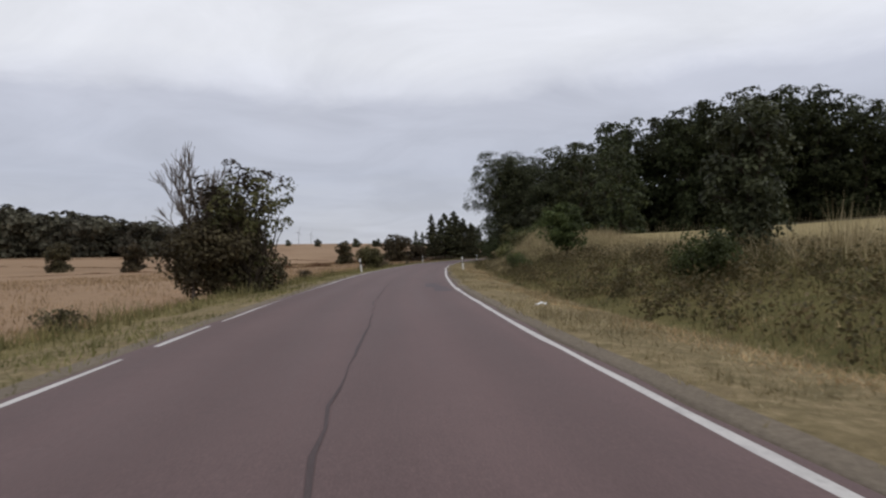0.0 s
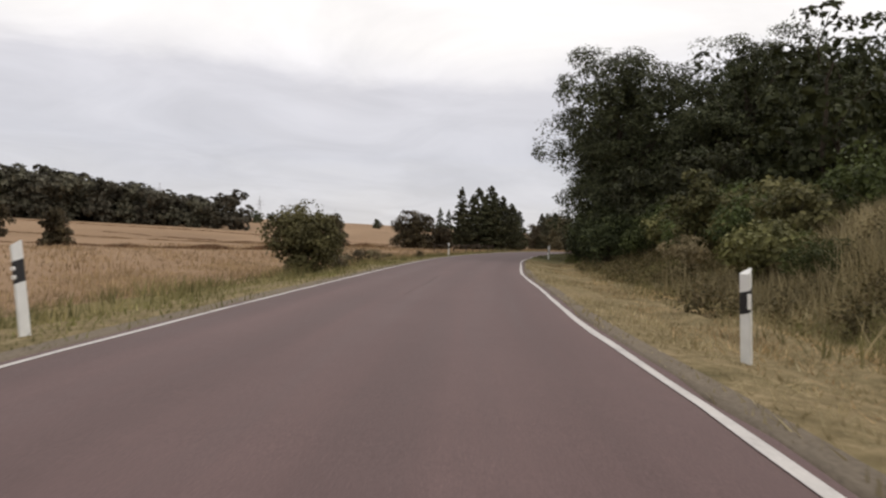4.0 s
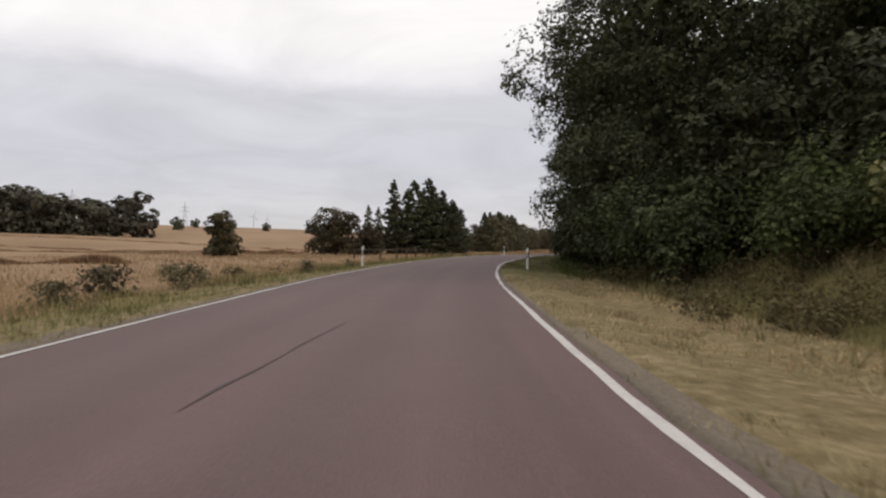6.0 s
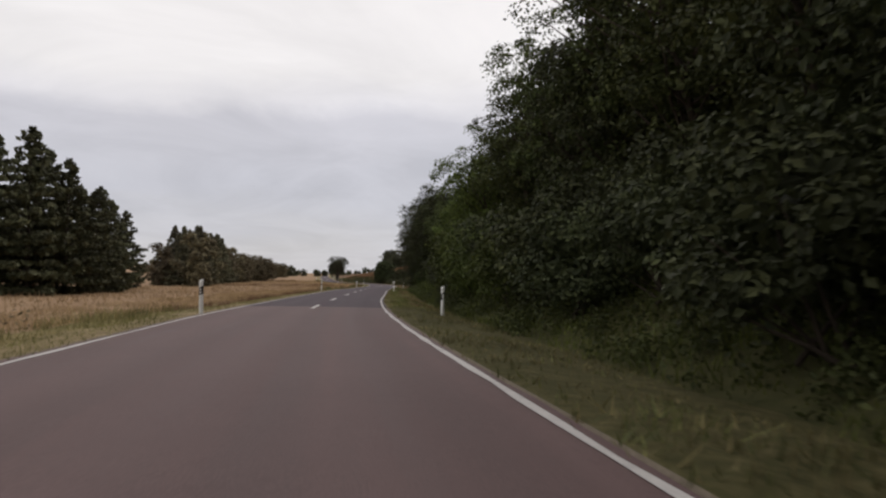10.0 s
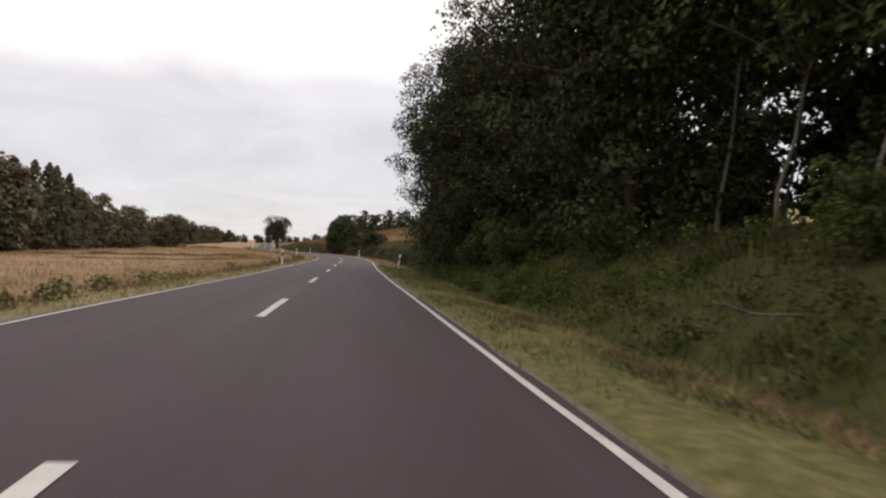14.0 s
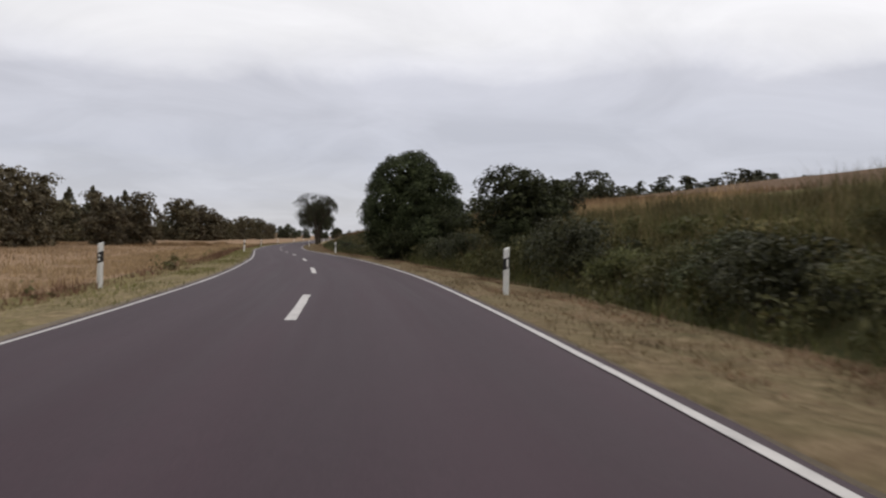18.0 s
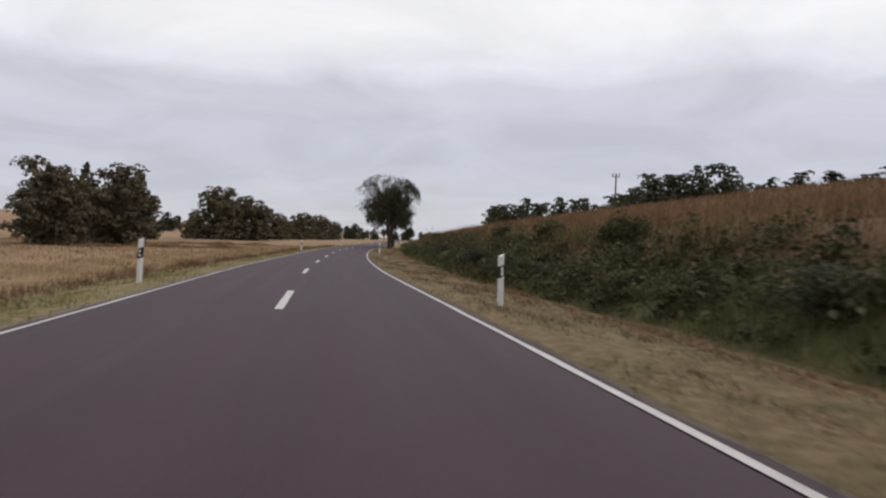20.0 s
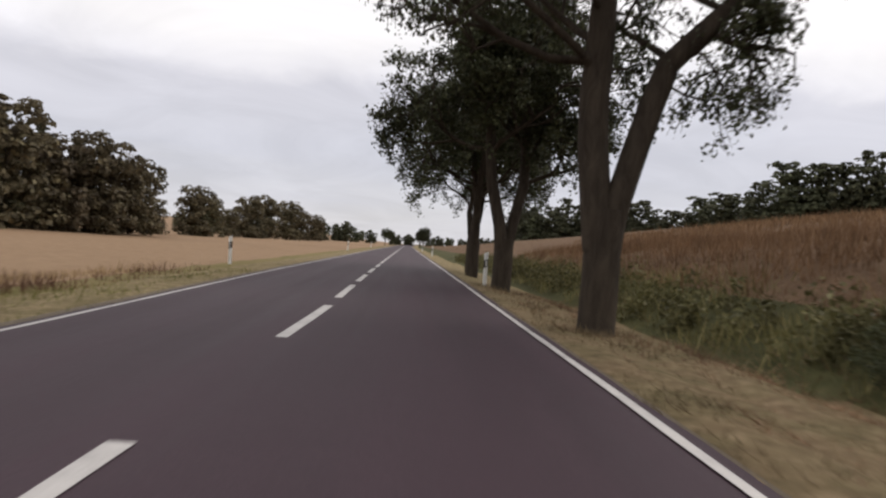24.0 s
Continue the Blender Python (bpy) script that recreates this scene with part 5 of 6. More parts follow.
# its ragged skirt of undergrowth over the verge
under = shrub("undergrowth_bush", 95, 3.4, 3.6, on(*at(152, 6.9)), "dark undergrowth bush at the edge of the roadside wood", LEAF_DARK, 80, 42, 0.125, 0.5, "undergrowth of the wood")
under2 = shrub("undergrowth_bush", 96, 3.0, 3.2, on(*at(209, 6.8)), "green undergrowth bush at the edge of the roadside wood", LEAF_GREEN, 80, 42, 0.12, 0.48, "undergrowth of the wood")
y = 141.0
while y < 229:
    x, yy = at(y, 6.9 + fr2.uniform(-0.3, 0.7) + (0.6 if y < 152 else 0))
    put(under2 if fr2.random() < 0.75 * ramp(y, 190, 220) else under, on(x, yy), fr2.uniform(0, 6.28), fr2.uniform(0.75, 1.15))
    if fr2.random() < 0.7:
        put(under, on(*at(y, 8.8 + fr2.uniform(-0.4, 0.8))), fr2.uniform(0, 6.28), fr2.uniform(0.9, 1.2))
    y += 2.7
# tall wood on the rise behind the field
pinewood = broadleaf("hill_wood_tree", 97, 24.0, 13.0, 3.0, on(62.0, 178.0), "very tall dark tree of the wood above the bank", LEAF_DARK, 180, 32, 0.55, 1.5, 0.42, low=0.5, gaps=0.0, skirt=0.9, limbs=12)
for row in range(5):
    for i in range(13):
        x = 30 + 8.2 * i + fr2.uniform(-2, 2)
        yy = 188 - 0.22 * (x - 27) + row * 8 + fr2.uniform(-2, 2)
        s = 0.88 + 0.1 * min(1, i / 4) - 0.17 * min(1, max(0, i - 4) / 4)
        if (row == 0 and i == 4) or (x - float(road_x(yy))) * float(cosine(yy)) < 23:
            continue
        put(pinewood, on(x, yy), fr2.uniform(0, 6.28), s * fr2.uniform(0.9, 1.1))

# thinner stretch with pale trunks above a green bank
birch = broadleaf("birch_tree", 101, 11.6, 6.4, 3.8, on(*at(258.5, 9.6)), "birch with a pale leaning trunk above the green bank", LEAF_MID, 190, 34, 0.19, 0.8, 0.068, lean=0.6, wood=PALE_BARK, bend=0.03, limbs=9)
birch.scale = (0.78, 0.78, 0.78)
thick = broadleaf("edge_tree", 102, 12.0, 8.6, 1.8, on(*at(284, 8.1)), "dark leafy tree at the end of the wood", LEAF_DARK, 240, 62, 0.13, 0.85, 0.18, low=0.3, skirt=0.62)
y = 246.0
while y < 288:
    for d, jit in ((9.4, 0.7), (13.5, 1.2), (19.0, 1.6)):
        x, yy = at(y + fr2.uniform(-1.4, 1.4), d + fr2.uniform(-jit, jit))
        if abs(y - 258.5) < 2 and d < 11:
            continue
        pale = fr2.random() < (0.75 if d < 16 and y < 276 else 0.15)
        put(birch if pale else (thick if d < 11 else inner), on(x, yy), fr2.uniform(0, 6.28), fr2.uniform(0.9, 1.03) * (0.47 + 0.4 * float(ramp(yy, 243, 258)) + 0.17 * float(ramp(yy, 257, 264)) - 0.14 * float(ramp(yy, 268, 278)) if d < 17 else 0.85))
    y += 5.0
for y, d, s in ((286, 7.6, 1.05), (290, 7.4, 1.05), (293.5, 7.3, 1.0), (281, 8.2, 0.9), (277.5, 7.8, 0.75), (283.5, 7.6, 0.7), (288, 7.4, 0.75), (274, 7.8, 0.6), (295.5, 8.2, 0.8)):
    put(under, on(*at(y, d)), y, s)
put(thick, on(*at(279.0, 6.9)), 2.0, 0.9)
put(thick, on(*at(274, 7.6)), 4.0, 0.86)
put(thick, on(*at(281.5, 6.9)), 5.0, 0.9)
put(thick, on(*at(276.5, 7.5)), 0.6, 0.88)
put(thick, on(*at(262.5, 8.4)), 3.3, 0.97)
put(thick, on(*at(268.0, 8.2)), 5.9, 0.93)
put(thick, on(*at(293.3, 10.0)), 1.0, 0.95)
put(thick, on(*at(290.6, 11.2)), 3.1, 1.05)
put(thick, on(*at(287.5, 10.4)), 5.2, 1.1)
for y, d, s in ((294.5, 13.0, 0.86), (291.5, 12.6, 0.92), (288.5, 13.6, 0.95), (296.0, 15.5, 0.9), (292.0, 16.5, 1.0)):
    put(inner, on(*at(y, d)), y * 1.7, s)
for y, d, s in ((228, 15, 0.95), (233, 16, 0.95), (238, 15, 0.75), (243, 14, 0.72), (230, 21, 1.0), (236, 22, 0.9), (242, 21, 0.75)):
    put(inner, on(*at(y, d)), y * 1.3, s * 0.9)
for y, d, s in ((231, 7.8, 0.8), (236, 8.4, 0.6), (248, 7.6, 0.5), (254, 7.8, 0.45), (262, 7.6, 0.5), (268, 7.8, 0.5)):
    put(under2, on(*at(y, d)), y * 2.1, s)
over = broadleaf("overhanging_tree", 104, 9.0, 7.0, 1.2, on(*at(233, 10.2)), "leafy bright green tree hanging over the bank", LEAF_FRESH, 210, 52, 0.125, 0.6, 0.13, low=0.3, skirt=0.8)
for y, d, s in ((238.5, 11.0, 1.1), (243, 11.8, 1.0), (228.5, 10.2, 1.15), (248, 13.5, 0.9), (236, 14.5, 1.3), (252, 15.0, 0.85)):
    put(over, on(*at(y, d)), y * 1.7, s)
put(birch, on(*at(283.0, 7.0)), 0.8, 0.86)
put(thick, on(*at(289.6, 9.9)), 2.8, 0.9)
put(thick, on(*at(287.4, 6.9)), 1.4, 0.89)
put(thick, on(*at(292.4, 8.5)), 4.4, 0.67)
put(inner, on(*at(248.0, 16.0)), 2.4, 0.92)
for y, d, s in ((229, 14.0, 1.0), (234.5, 15.5, 0.95), (240, 16.0, 0.75), (245, 17.0, 0.7)):
    put(lime, on(*at(y, d)), y, s)
for y, d, s in ((233, 9.0, 0.8), (239, 9.6, 0.75), (242, 9.2, 0.7), (246, 9.8, 0.7), (250, 10.4, 0.7), (256, 10.6, 0.7), (262, 10.4, 0.75), (268, 10.2, 0.7), (274, 9.6, 0.8)):
    put(under2 if y < 252 else under, on(*at(y, d)), y * 2.7, s)
for i in range(11):
    put(under2, on(*at(270 + 2.5 * i, 7.1 + 0.25 * math.sin(i * 2.3))), i * 1.9, 0.62 + 0.14 * math.sin(i * 1.7))
for i, y in enumerate((240, 244, 248, 252, 256, 260, 264, 268)):
    put(inner, on(*at(y, 17.0 + 1.5 * (i % 2))), y * 0.9, 0.64)
    put(inner, on(*at(y + 2, 23.0 + 1.5 * (i % 2))), y * 1.9, 0.68)
bare_tree("dead_tree", 103, 3.4, on(*at(302.0, 9.6)), "leafless grey twigs beside the end of the wood")
put(bank_tree, on(*at(299.5, 9.4)), 0.5, 0.66)
put(bank_tree, on(*at(304.5, 12.0)), 2.5, 0.6)
put(under, on(*at(297.5, 8.8)), 2.5, 0.85)
put(under, on(*at(295, 9.6)), 0.5, 1.0)

# the great round bush and the small tree before it
great = shrub("great_round_bush", 111, 6.6, 6.2, on(90.75, 365.4), "huge dark dense egg-shaped bush at the roadside", LEAF_DARK, 740, 66, 0.12, 0.5, category="bush", stems=20,
              masses=[((-0.15, 0, 3.1), (2.9, 2.8, 3.6)), ((-1.0, 0, 2.5), (2.2, 2.2, 3.0)), ((-0.3, 0, 5.05), (2.0, 1.9, 1.95)), ((1.6, 0, 2.3), (1.7, 2.0, 2.3)), ((-0.73, 1.55, 3.9), (2.3, 2.3, 2.9)), ((1.3, 0, 3.9), (1.7, 1.7, 1.9))])
great.rotation_euler[2] = radians(-21)
great.scale = (0.95, 0.95, 0.93)
shrub("small_bank_tree", 112, 3.5, 4.4, on(89.2, 350.0), "small dark bushy tree on the bank", LEAF_DARK, 170, 34, 0.14, 0.46, category="tree").scale = (1.05, 1.05, 0.84)
for x, y, s in ((89.6, 363.4, 0.75), (90.6, 362.4, 0.8), (88.9, 364.8, 0.6), (91.6, 361.6, 0.7), (90.2, 366.8, 0.7)):
    put(under, on(x, y), x * 3.3, s)
put(bank_bush, on(94.6, 366.5), 1.3, 0.9)

put(under, on(89.0, 350.2), 1.1, 0.62)
put(under, on(88.0, 348.6), 2.6, 0.5)

# brambles and tall weeds that fill the lower bank
bramble = shrub("bramble_bush", 113, 1.35, 2.7, on(*at(309, float(foot(309)) + 1.2)), "dark green bramble thicket on the lower bank", LEAF_BRAMBLE, 70, 42, 0.072, 0.32, "brambles on the bank")
bramble2 = shrub("bramble_bush", 114, 1.2, 2.5, on(*at(314, float(foot(314)) + 1.1)), "olive green bramble thicket on the bank", LEAF_WEED, 60, 38, 0.068, 0.3, "brambles on the bank")
tb = np.random.default_rng(115)
for y0, y1, step, out, big in ((304, 347, 2.1, 1.0, 0.9), (303, 349, 5.5, 2.6, 0.6), (352, 362, 2.4, 1.1, 0.8), (376, 448, 2.6, 0.9, 0.55), (452, 468, 3.0, 1.2, 0.5)):
    y = y0
    while y < y1:
        proto = bramble if tb.random() < (0.75 if out < 1.5 else 0.45) else bramble2
        put(proto, on(*at(y, float(foot(y)) + out + tb.uniform(-0.3, 0.4)), -0.05), tb.uniform(0, 6.28), big * tb.uniform(0.75, 1.2), tb.uniform(0.85, 1.15))
        y += step * tb.uniform(0.75, 1.25)

# skyline woods on the eastern hill
hill_near = broadleaf("skyline_tree", 121, 14.0, 10.5, 2.0, on(169.0, 357.0), "dark leafy tree at the end of the hilltop wood", FAR_LEAF, 290, 30, 0.36, 0.95, 0.28, low=0.2, skirt=0.95, limbs=10)
hill_tree = broadleaf("skyline_tree", 122, 14.0, 10.5, 2.0, on(300.0, 715.0), "dark tree on the skyline of the eastern hill", FAR_LEAF, 95, 15, 0.95, 1.3, 0.28, low=0.2, skirt=0.95, limbs=5)
for x, y, s in ((150, 362, 1.2), (146.5, 366, 0.6), (156, 360, 1.0), (163, 358, 1.12), (170, 352, 1.05), (176, 350, 1.15), (158, 366, 0.95), (166, 364, 0.95), (174, 360, 1.0), (147.5, 369, 0.4), (182, 346, 1.1)):
    put(hill_near, on(x, y), x * 1.9, s)
for x0, y0, x1, y1, n, s0 in ((298, 842, 269, 764, 9, 1.35), (272, 770, 302, 712, 10, 1.35), (300, 712, 262, 612, 9, 0.85), (254, 608, 262, 590, 4, 1.1), (262, 594, 272, 580, 5, 1.15), (274, 578, 300, 572, 4, 0.7), (294, 596, 318, 574, 8, 0.95), (318, 574, 336, 520, 8, 0.85), (330, 520, 300, 455, 4, 0.36), (290, 455, 240, 432, 2, 0.3)):
    for i in range(n):
        s = (i + fr2.uniform(-0.3, 0.3)) / n
        wide = 1.7 if s0 < 0.9 else 1.15
        put(hill_tree, on(x0 + (x1 - x0) * s + fr2.uniform(-3, 3), y0 + (y1 - y0) * s + fr2.uniform(-3, 3)), fr2.uniform(0, 6.28), s0 * wide * fr2.uniform(0.75, 1.1), 1 / wide)


def power_pole(place, height, turn):
    base = thing("power_pole", place, "slender wooden power pole with a crossarm on the hill", "power pole", "", "", turn)
    v, f = tube([(0, 0, -0.5), (0, 0, height * 0.5), (0, 0, height)], [0.16, 0.14, 0.11], 10)
    part("pole", mesh_np("pole", v, f, OLD_WOOD, True), OLD_WOOD, base)
    bm = bmesh.new()
    bmesh.ops.create_cube(bm, size=1, matrix=Matrix.LocRotScale((0, 0.12, height - 0.5), None, (1.25, 0.12, 0.16)))
    bmesh.ops.bevel(bm, geom=bm.edges[:], offset=0.015, segments=1, affect="EDGES")
    arm = part("crossarm", bm, METAL, base)
    for x in (-0.55, 0.0, 0.55):
        v, f = tube([(x, 0.12, height - 0.45), (x, 0.12, height - 0.2), (x, 0.12, height + 0.1)], [0.05, 0.1, 0.06], 8)
        part("insulator", mesh_np("insulator", v, f, CONCRETE, True), CONCRETE, arm)
    return base


pp = on(151.4, 469.0)
power_pole(pp, 11.9 - pp.z, -0.35)

# roadside avenue trees of the last straight
def grown_tree(seed, place, label, turn, trunk, stems, first, crown, sprays, spray_r, leaf_size, leaf, more=()):
    """An old avenue tree: a trunk that parts into stems, limbs that branch again and again down to drooping twigs, and
    small leaf sprays on the twigs. crown: the space that it fills, (centre, radii), and a lower ball beside it; trunk: (fork height, radius); stems: lines with radii; first: (limbs a stem, length);
    more: further limbs (start, way, length, radius, order)."""
    rng = np.random.default_rng(seed)
    base = thing("avenue_tree", place, label, "tree", "avenue trees", "", turn)
    fork, r = trunk
    t, _ = limb(rng, (0, 0, -0.3), (0.02, 0, fork), r, r * 0.94, 0.01, 7, 12)
    t[0][:12] *= np.array([1.35, 1.35, 1.0])
    bole = [t]
    arms, wood, C, mid = [], [], [], np.array(crown[0], float)

    def branch(p, d, length, rad, level):
        n = 6 if level < 2 else 4
        pts = [np.array(p, float)]
        for i in range(n - 1):
            d = d + rng.normal(0, 0.2, 3) + np.array([0, 0, (0.13, 0.08, -0.08, -0.4)[level]])
            d = d / np.linalg.norm(d)
            q = pts[-1] + d * length / (n - 1)
            if (((q - mid) / crown[1]) ** 2).sum() > 1.25 and not (len(crown) > 2 and np.linalg.norm(q - crown[2][0]) < crown[2][1]):
                break
            pts.append(q)
        if len(pts) < 2:
            return
        n = len(pts)
        (wood if level else arms).append(tube(pts, np.linspace(rad, rad * 0.5, n), (7, 6, 4, 3)[level]))
        if level >= 2:
            C.extend(pts[1:])
        if level == 3:
            return
        for _ in range((6, 5, 4)[level]):
            k = rng.integers(max(1, n // 3), n)
            side = rng.normal(0, 1, 3)
            side -= d * (side @ d)
            side /= np.linalg.norm(side) + 1e-9
            e = d * rng.uniform(0.4, 0.8) + side * rng.uniform(0.6, 1.0)
            branch(pts[k], e / np.linalg.norm(e), length * rng.uniform(0.42, 0.72), rad * 0.5, level + 1)

    for line, radii in stems:
        bole.append(tube(line, radii, 10))
        line = np.array(line, float)
        m = len(line)
        for i in range(first[0]):
            s = rng.uniform(0.5, 1.0) if i > 1 else 1.0
            p = np.array([np.interp(s * (m - 1), np.arange(m), line[:, k]) for k in range(3)])
            a = 2 * math.pi * (i / first[0]) + rng.uniform(-0.5, 0.5)
            e = np.array([math.cos(a) * 0.9, math.sin(a) * 0.9, rng.uniform(0.15, 0.9)])
            branch(p, e / np.linalg.norm(e), first[1] * rng.uniform(0.75, 1.15), radii[-1] * 0.62, 0)
    for p, e, length, rad, level in more:
        e = np.array(e, float)
        branch(p, e / np.linalg.norm(e), length, rad, level)
    v, f = join(bole)
    part("trunk", mesh_np("trunk", v, f, BARK, True), BARK, base)
    v, f = join(wood)
    tagged(part("twig_mass", mesh_np("twig_mass", v, f, BARK, True), BARK, base), kind="stuff")
    for v, f in arms:
        part("limb", mesh_np("limb", v, f, BARK, True), BARK, base)
    C = np.array(C)
    v, f = leaves(rng, C, rng.uniform(0.6, 1.3, len(C)) * spray_r, sprays, leaf_size, 0.8, 0.2)
    part("crown", mesh_np("crown", v, f, leaf), leaf, base)
    return base


grown_tree(131, on(113.2, 468.9), "old forked avenue tree with open twiggy crown at the roadside", radians(-28), (1.95, 0.31),
           [([(-0.07, 0, 1.3), (-0.15, 0, 2.0), (-0.26, 0.02, 2.9), (-0.3, 0.05, 3.7), (-0.26, 0.08, 4.9), (-0.25, 0.1, 6.4), (-0.1, 0.2, 7.4)], [0.24, 0.25, 0.245, 0.24, 0.22, 0.17, 0.12]),
            ([(0.08, 0, 1.3), (0.16, 0, 2.0), (0.37, -0.02, 2.85), (0.57, -0.05, 3.6), (0.78, -0.06, 4.25), (1.25, -0.08, 4.75), (1.75, -0.1, 5.3), (2.0, -0.1, 6.1)], [0.21, 0.21, 0.205, 0.2, 0.185, 0.165, 0.13, 0.1])],
           (9, 3.5), ((-0.55, 0, 7.4), (4.45, 4.4, 3.1), ((1.15, 0, 4.15), 1.45)), 4, 0.19, 0.08, LEAF_OAK,
           [((1.3, -0.08, 4.78), (1, 0.0, -0.3), 1.5, 0.06, 0), ((0.8, -0.06, 4.3), (1, 0.35, -0.35), 1.5, 0.032, 1), ((1.0, -0.07, 4.5), (1, -0.4, -0.7), 1.5, 0.032, 1),
            ((0.66, -0.05, 3.95), (1, 0.2, -0.2), 1.2, 0.026, 1), ((1.45, -0.08, 4.95), (0.8, -0.5, -0.9), 1.6, 0.03, 1), ((1.6, -0.1, 5.15), (0.8, 0.5, -1.0), 1.7, 0.03, 1),
            ((-0.29, 0.05, 4.2), (1, 0.3, 0.1), 0.9, 0.026, 1), ((0.8, -0.06, 4.35), (-0.8, -0.4, 0.3), 0.9, 0.026, 1), ((-0.28, 0.1, 5.6), (-1, 0.1, 0.8), 3.6, 0.08, 0), ((-0.25, 0.1, 6.2), (-1, -0.4, 1.0), 3.6, 0.08, 0)])
av2 = grown_tree(132, on(115.9, 478.1), "old avenue tree with forked trunk and dense dark crown", 0.2, (1.5, 0.3),
                 [([(-0.05, 0, 1.0), (-0.2, 0, 1.9), (-0.55, 0.1, 3.2), (-0.7, 0.1, 4.6), (-0.6, 0, 6.0)], [0.2, 0.19, 0.17, 0.15, 0.12]),
                  ([(0.08, 0, 1.0), (0.25, 0, 1.9), (0.5, -0.1, 3.1), (0.6, 0.1, 4.5), (0.7, 0.2, 5.6)], [0.19, 0.18, 0.16, 0.14, 0.11])],
                 (7, 2.7), ((0, 0, 5.7), (3.8, 3.8, 3.9)), 10, 0.28, 0.1, LEAF_OAK)
av3 = grown_tree(133, on(118.0, 485.2), "old avenue tree with leaning trunk and loose crown", 1.4, (1.5, 0.27),
                 [([(-0.05, 0, 1.0), (-0.2, 0, 1.9), (-0.5, 0.1, 3.0), (-0.8, 0.1, 4.2), (-0.9, 0, 5.4)], [0.18, 0.17, 0.15, 0.13, 0.1]),
                  ([(0.08, 0, 1.0), (0.2, 0, 1.9), (0.35, -0.1, 3.1), (0.4, 0.1, 4.3), (0.5, 0.2, 5.2)], [0.17, 0.16, 0.14, 0.12, 0.1])],
                 (7, 2.6), ((0, 0, 5.5), (3.9, 3.6, 3.4)), 6, 0.25, 0.1, LEAF_OAK)
av3.scale = (0.95, 0.95, 0.95)
put(av3, on(119.6, 489.2), 3.9, 0.9)
for y, d in ((640, 5.4), (668, 6.0), (690, -6.5), (700, 5.4), (730, -6.0), (735, 5.6)):
    x, yy = at(y, d)
    put(av2, on(x, yy), y, 0.5, 1.25)

# ---------------------------------------------------------------- grass, wheat and litter
x, y = strip(201, 50, 146, 2.85, None, 110, 0.6, kerbside=1)
blades("verge_grass", 1, x, y, 0.15, 0.022, GRASS_DRY, "short dry mown grass on the verge", droop=0.9)
# darker blades carry on the tree shade painted into this verge
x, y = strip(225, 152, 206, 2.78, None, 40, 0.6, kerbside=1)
blades("verge_grass", 25, x, y, 0.15, 0.022, GRASS_LUSH, "short green grass on the verge, darkened as tree shade", droop=0.9)
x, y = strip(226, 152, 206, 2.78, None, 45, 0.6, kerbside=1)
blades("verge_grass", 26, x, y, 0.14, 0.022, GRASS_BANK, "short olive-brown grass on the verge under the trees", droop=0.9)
# yellower tufts paint the lit outer band beside the darkened verge
x, y = strip(255, 152, 206, -1.3, None, 45, 0.85, True)
blades("cut_grass", 55, x, y, 0.12, 0.024, GRASS_GREEN, "yellow-green grass tufts along the wood edge", "grass", 1.2)
x, y = strip(202, 206, 292, 2.78, None, 95, 0.6, kerbside=1)
blades("verge_grass", 2, x, y, 0.15, 0.022, GRASS_GREEN, "short yellow-green mown grass on the verge", droop=0.9)
x, y = strip(224, 292, 480, 2.78, None, 95, 0.7, kerbside=1)
blades("verge_grass", 24, x, y, 0.13, 0.02, STRAW, "short weathered straw-coloured grass on the verge", droop=1.0)
for seed, y0, y1, mat in ((221, 50, 146, HAY), (222, 208, 264, HAY_BROWN), (223, 300, 480, HAY_BROWN)):
    x, y = strip(seed, y0, y1, -1.2, None, 120, 0.85, True)
    blades("hay_swath", seed - 200, x, y, 0.13, 0.018, mat, "swath of dry cut grass lying at the foot of the bank", "hay", 1.6)
x, y = strip(203, 50, 480, -4.3, -2.85, 85, 0.5, kerbside=-1)
blades("verge_grass", 3, x, y, 0.14, 0.02, GRASS_GREEN, "yellow-green grass between road and field", droop=0.6)
x, y = strip(204, 50, 206, -6.2, -4.2, 60, 0.7)
blades("margin_weeds", 4, x, y, 0.42, 0.022, GRASS_BANK, "brown-green weeds along the field margin", droop=0.5)
x, y = strip(205, 206, 480, -5.4, -4.2, 60, 0.7)
blades("margin_weeds", 5, x, y, 0.3, 0.022, HAY_BROWN, "dry grass along the wheat margin", droop=0.5)
x, y = strip(206, 60, 480, -12, -5.4, 55)
blades("wheat_crop", 6, x, y, 0.3, 0.022, WHEAT, "ripe tan wheat standing in the field", "wheat", 0.4)
x, y = strip(207, 70, 480, -40, -12, 7)
blades("wheat_crop", 7, x, y, 0.35, 0.05, WHEAT, "ripe tan wheat further into the field", "wheat", 0.4)
x, y = strip(208, 55, 147, 0.0, 4.5, 90, 0.6, True)
blades("bank_grass", 8, x, y, 0.4, 0.02, GRASS_BANK, "tall unmown grass and weeds on the bank", droop=0.6)
x, y = strip(209, 55, 140, 3.2, 10, 60, 0.5, True)
blades("bank_grass", 9, x, y, 0.8, 0.02, GRASS_DRY, "tall dry straw-coloured grass on the bank top", droop=0.5)
x, y = strip(218, 96, 121, 0.2, 7, 170, 0.5, True)
blades("bank_grass", 18, x, y, 0.85, 0.03, GRASS_DRY, "tall dry straw-coloured grass on the grassy mound", droop=0.5)
x, y = strip(210, 147, 297, 0.0, 3.6, 80, 0.6, True)
blades("wood_edge_grass", 10, x, y, 0.42, 0.026, GRASS_WOOD, "lush dark grass at the wood edge", droop=0.6)
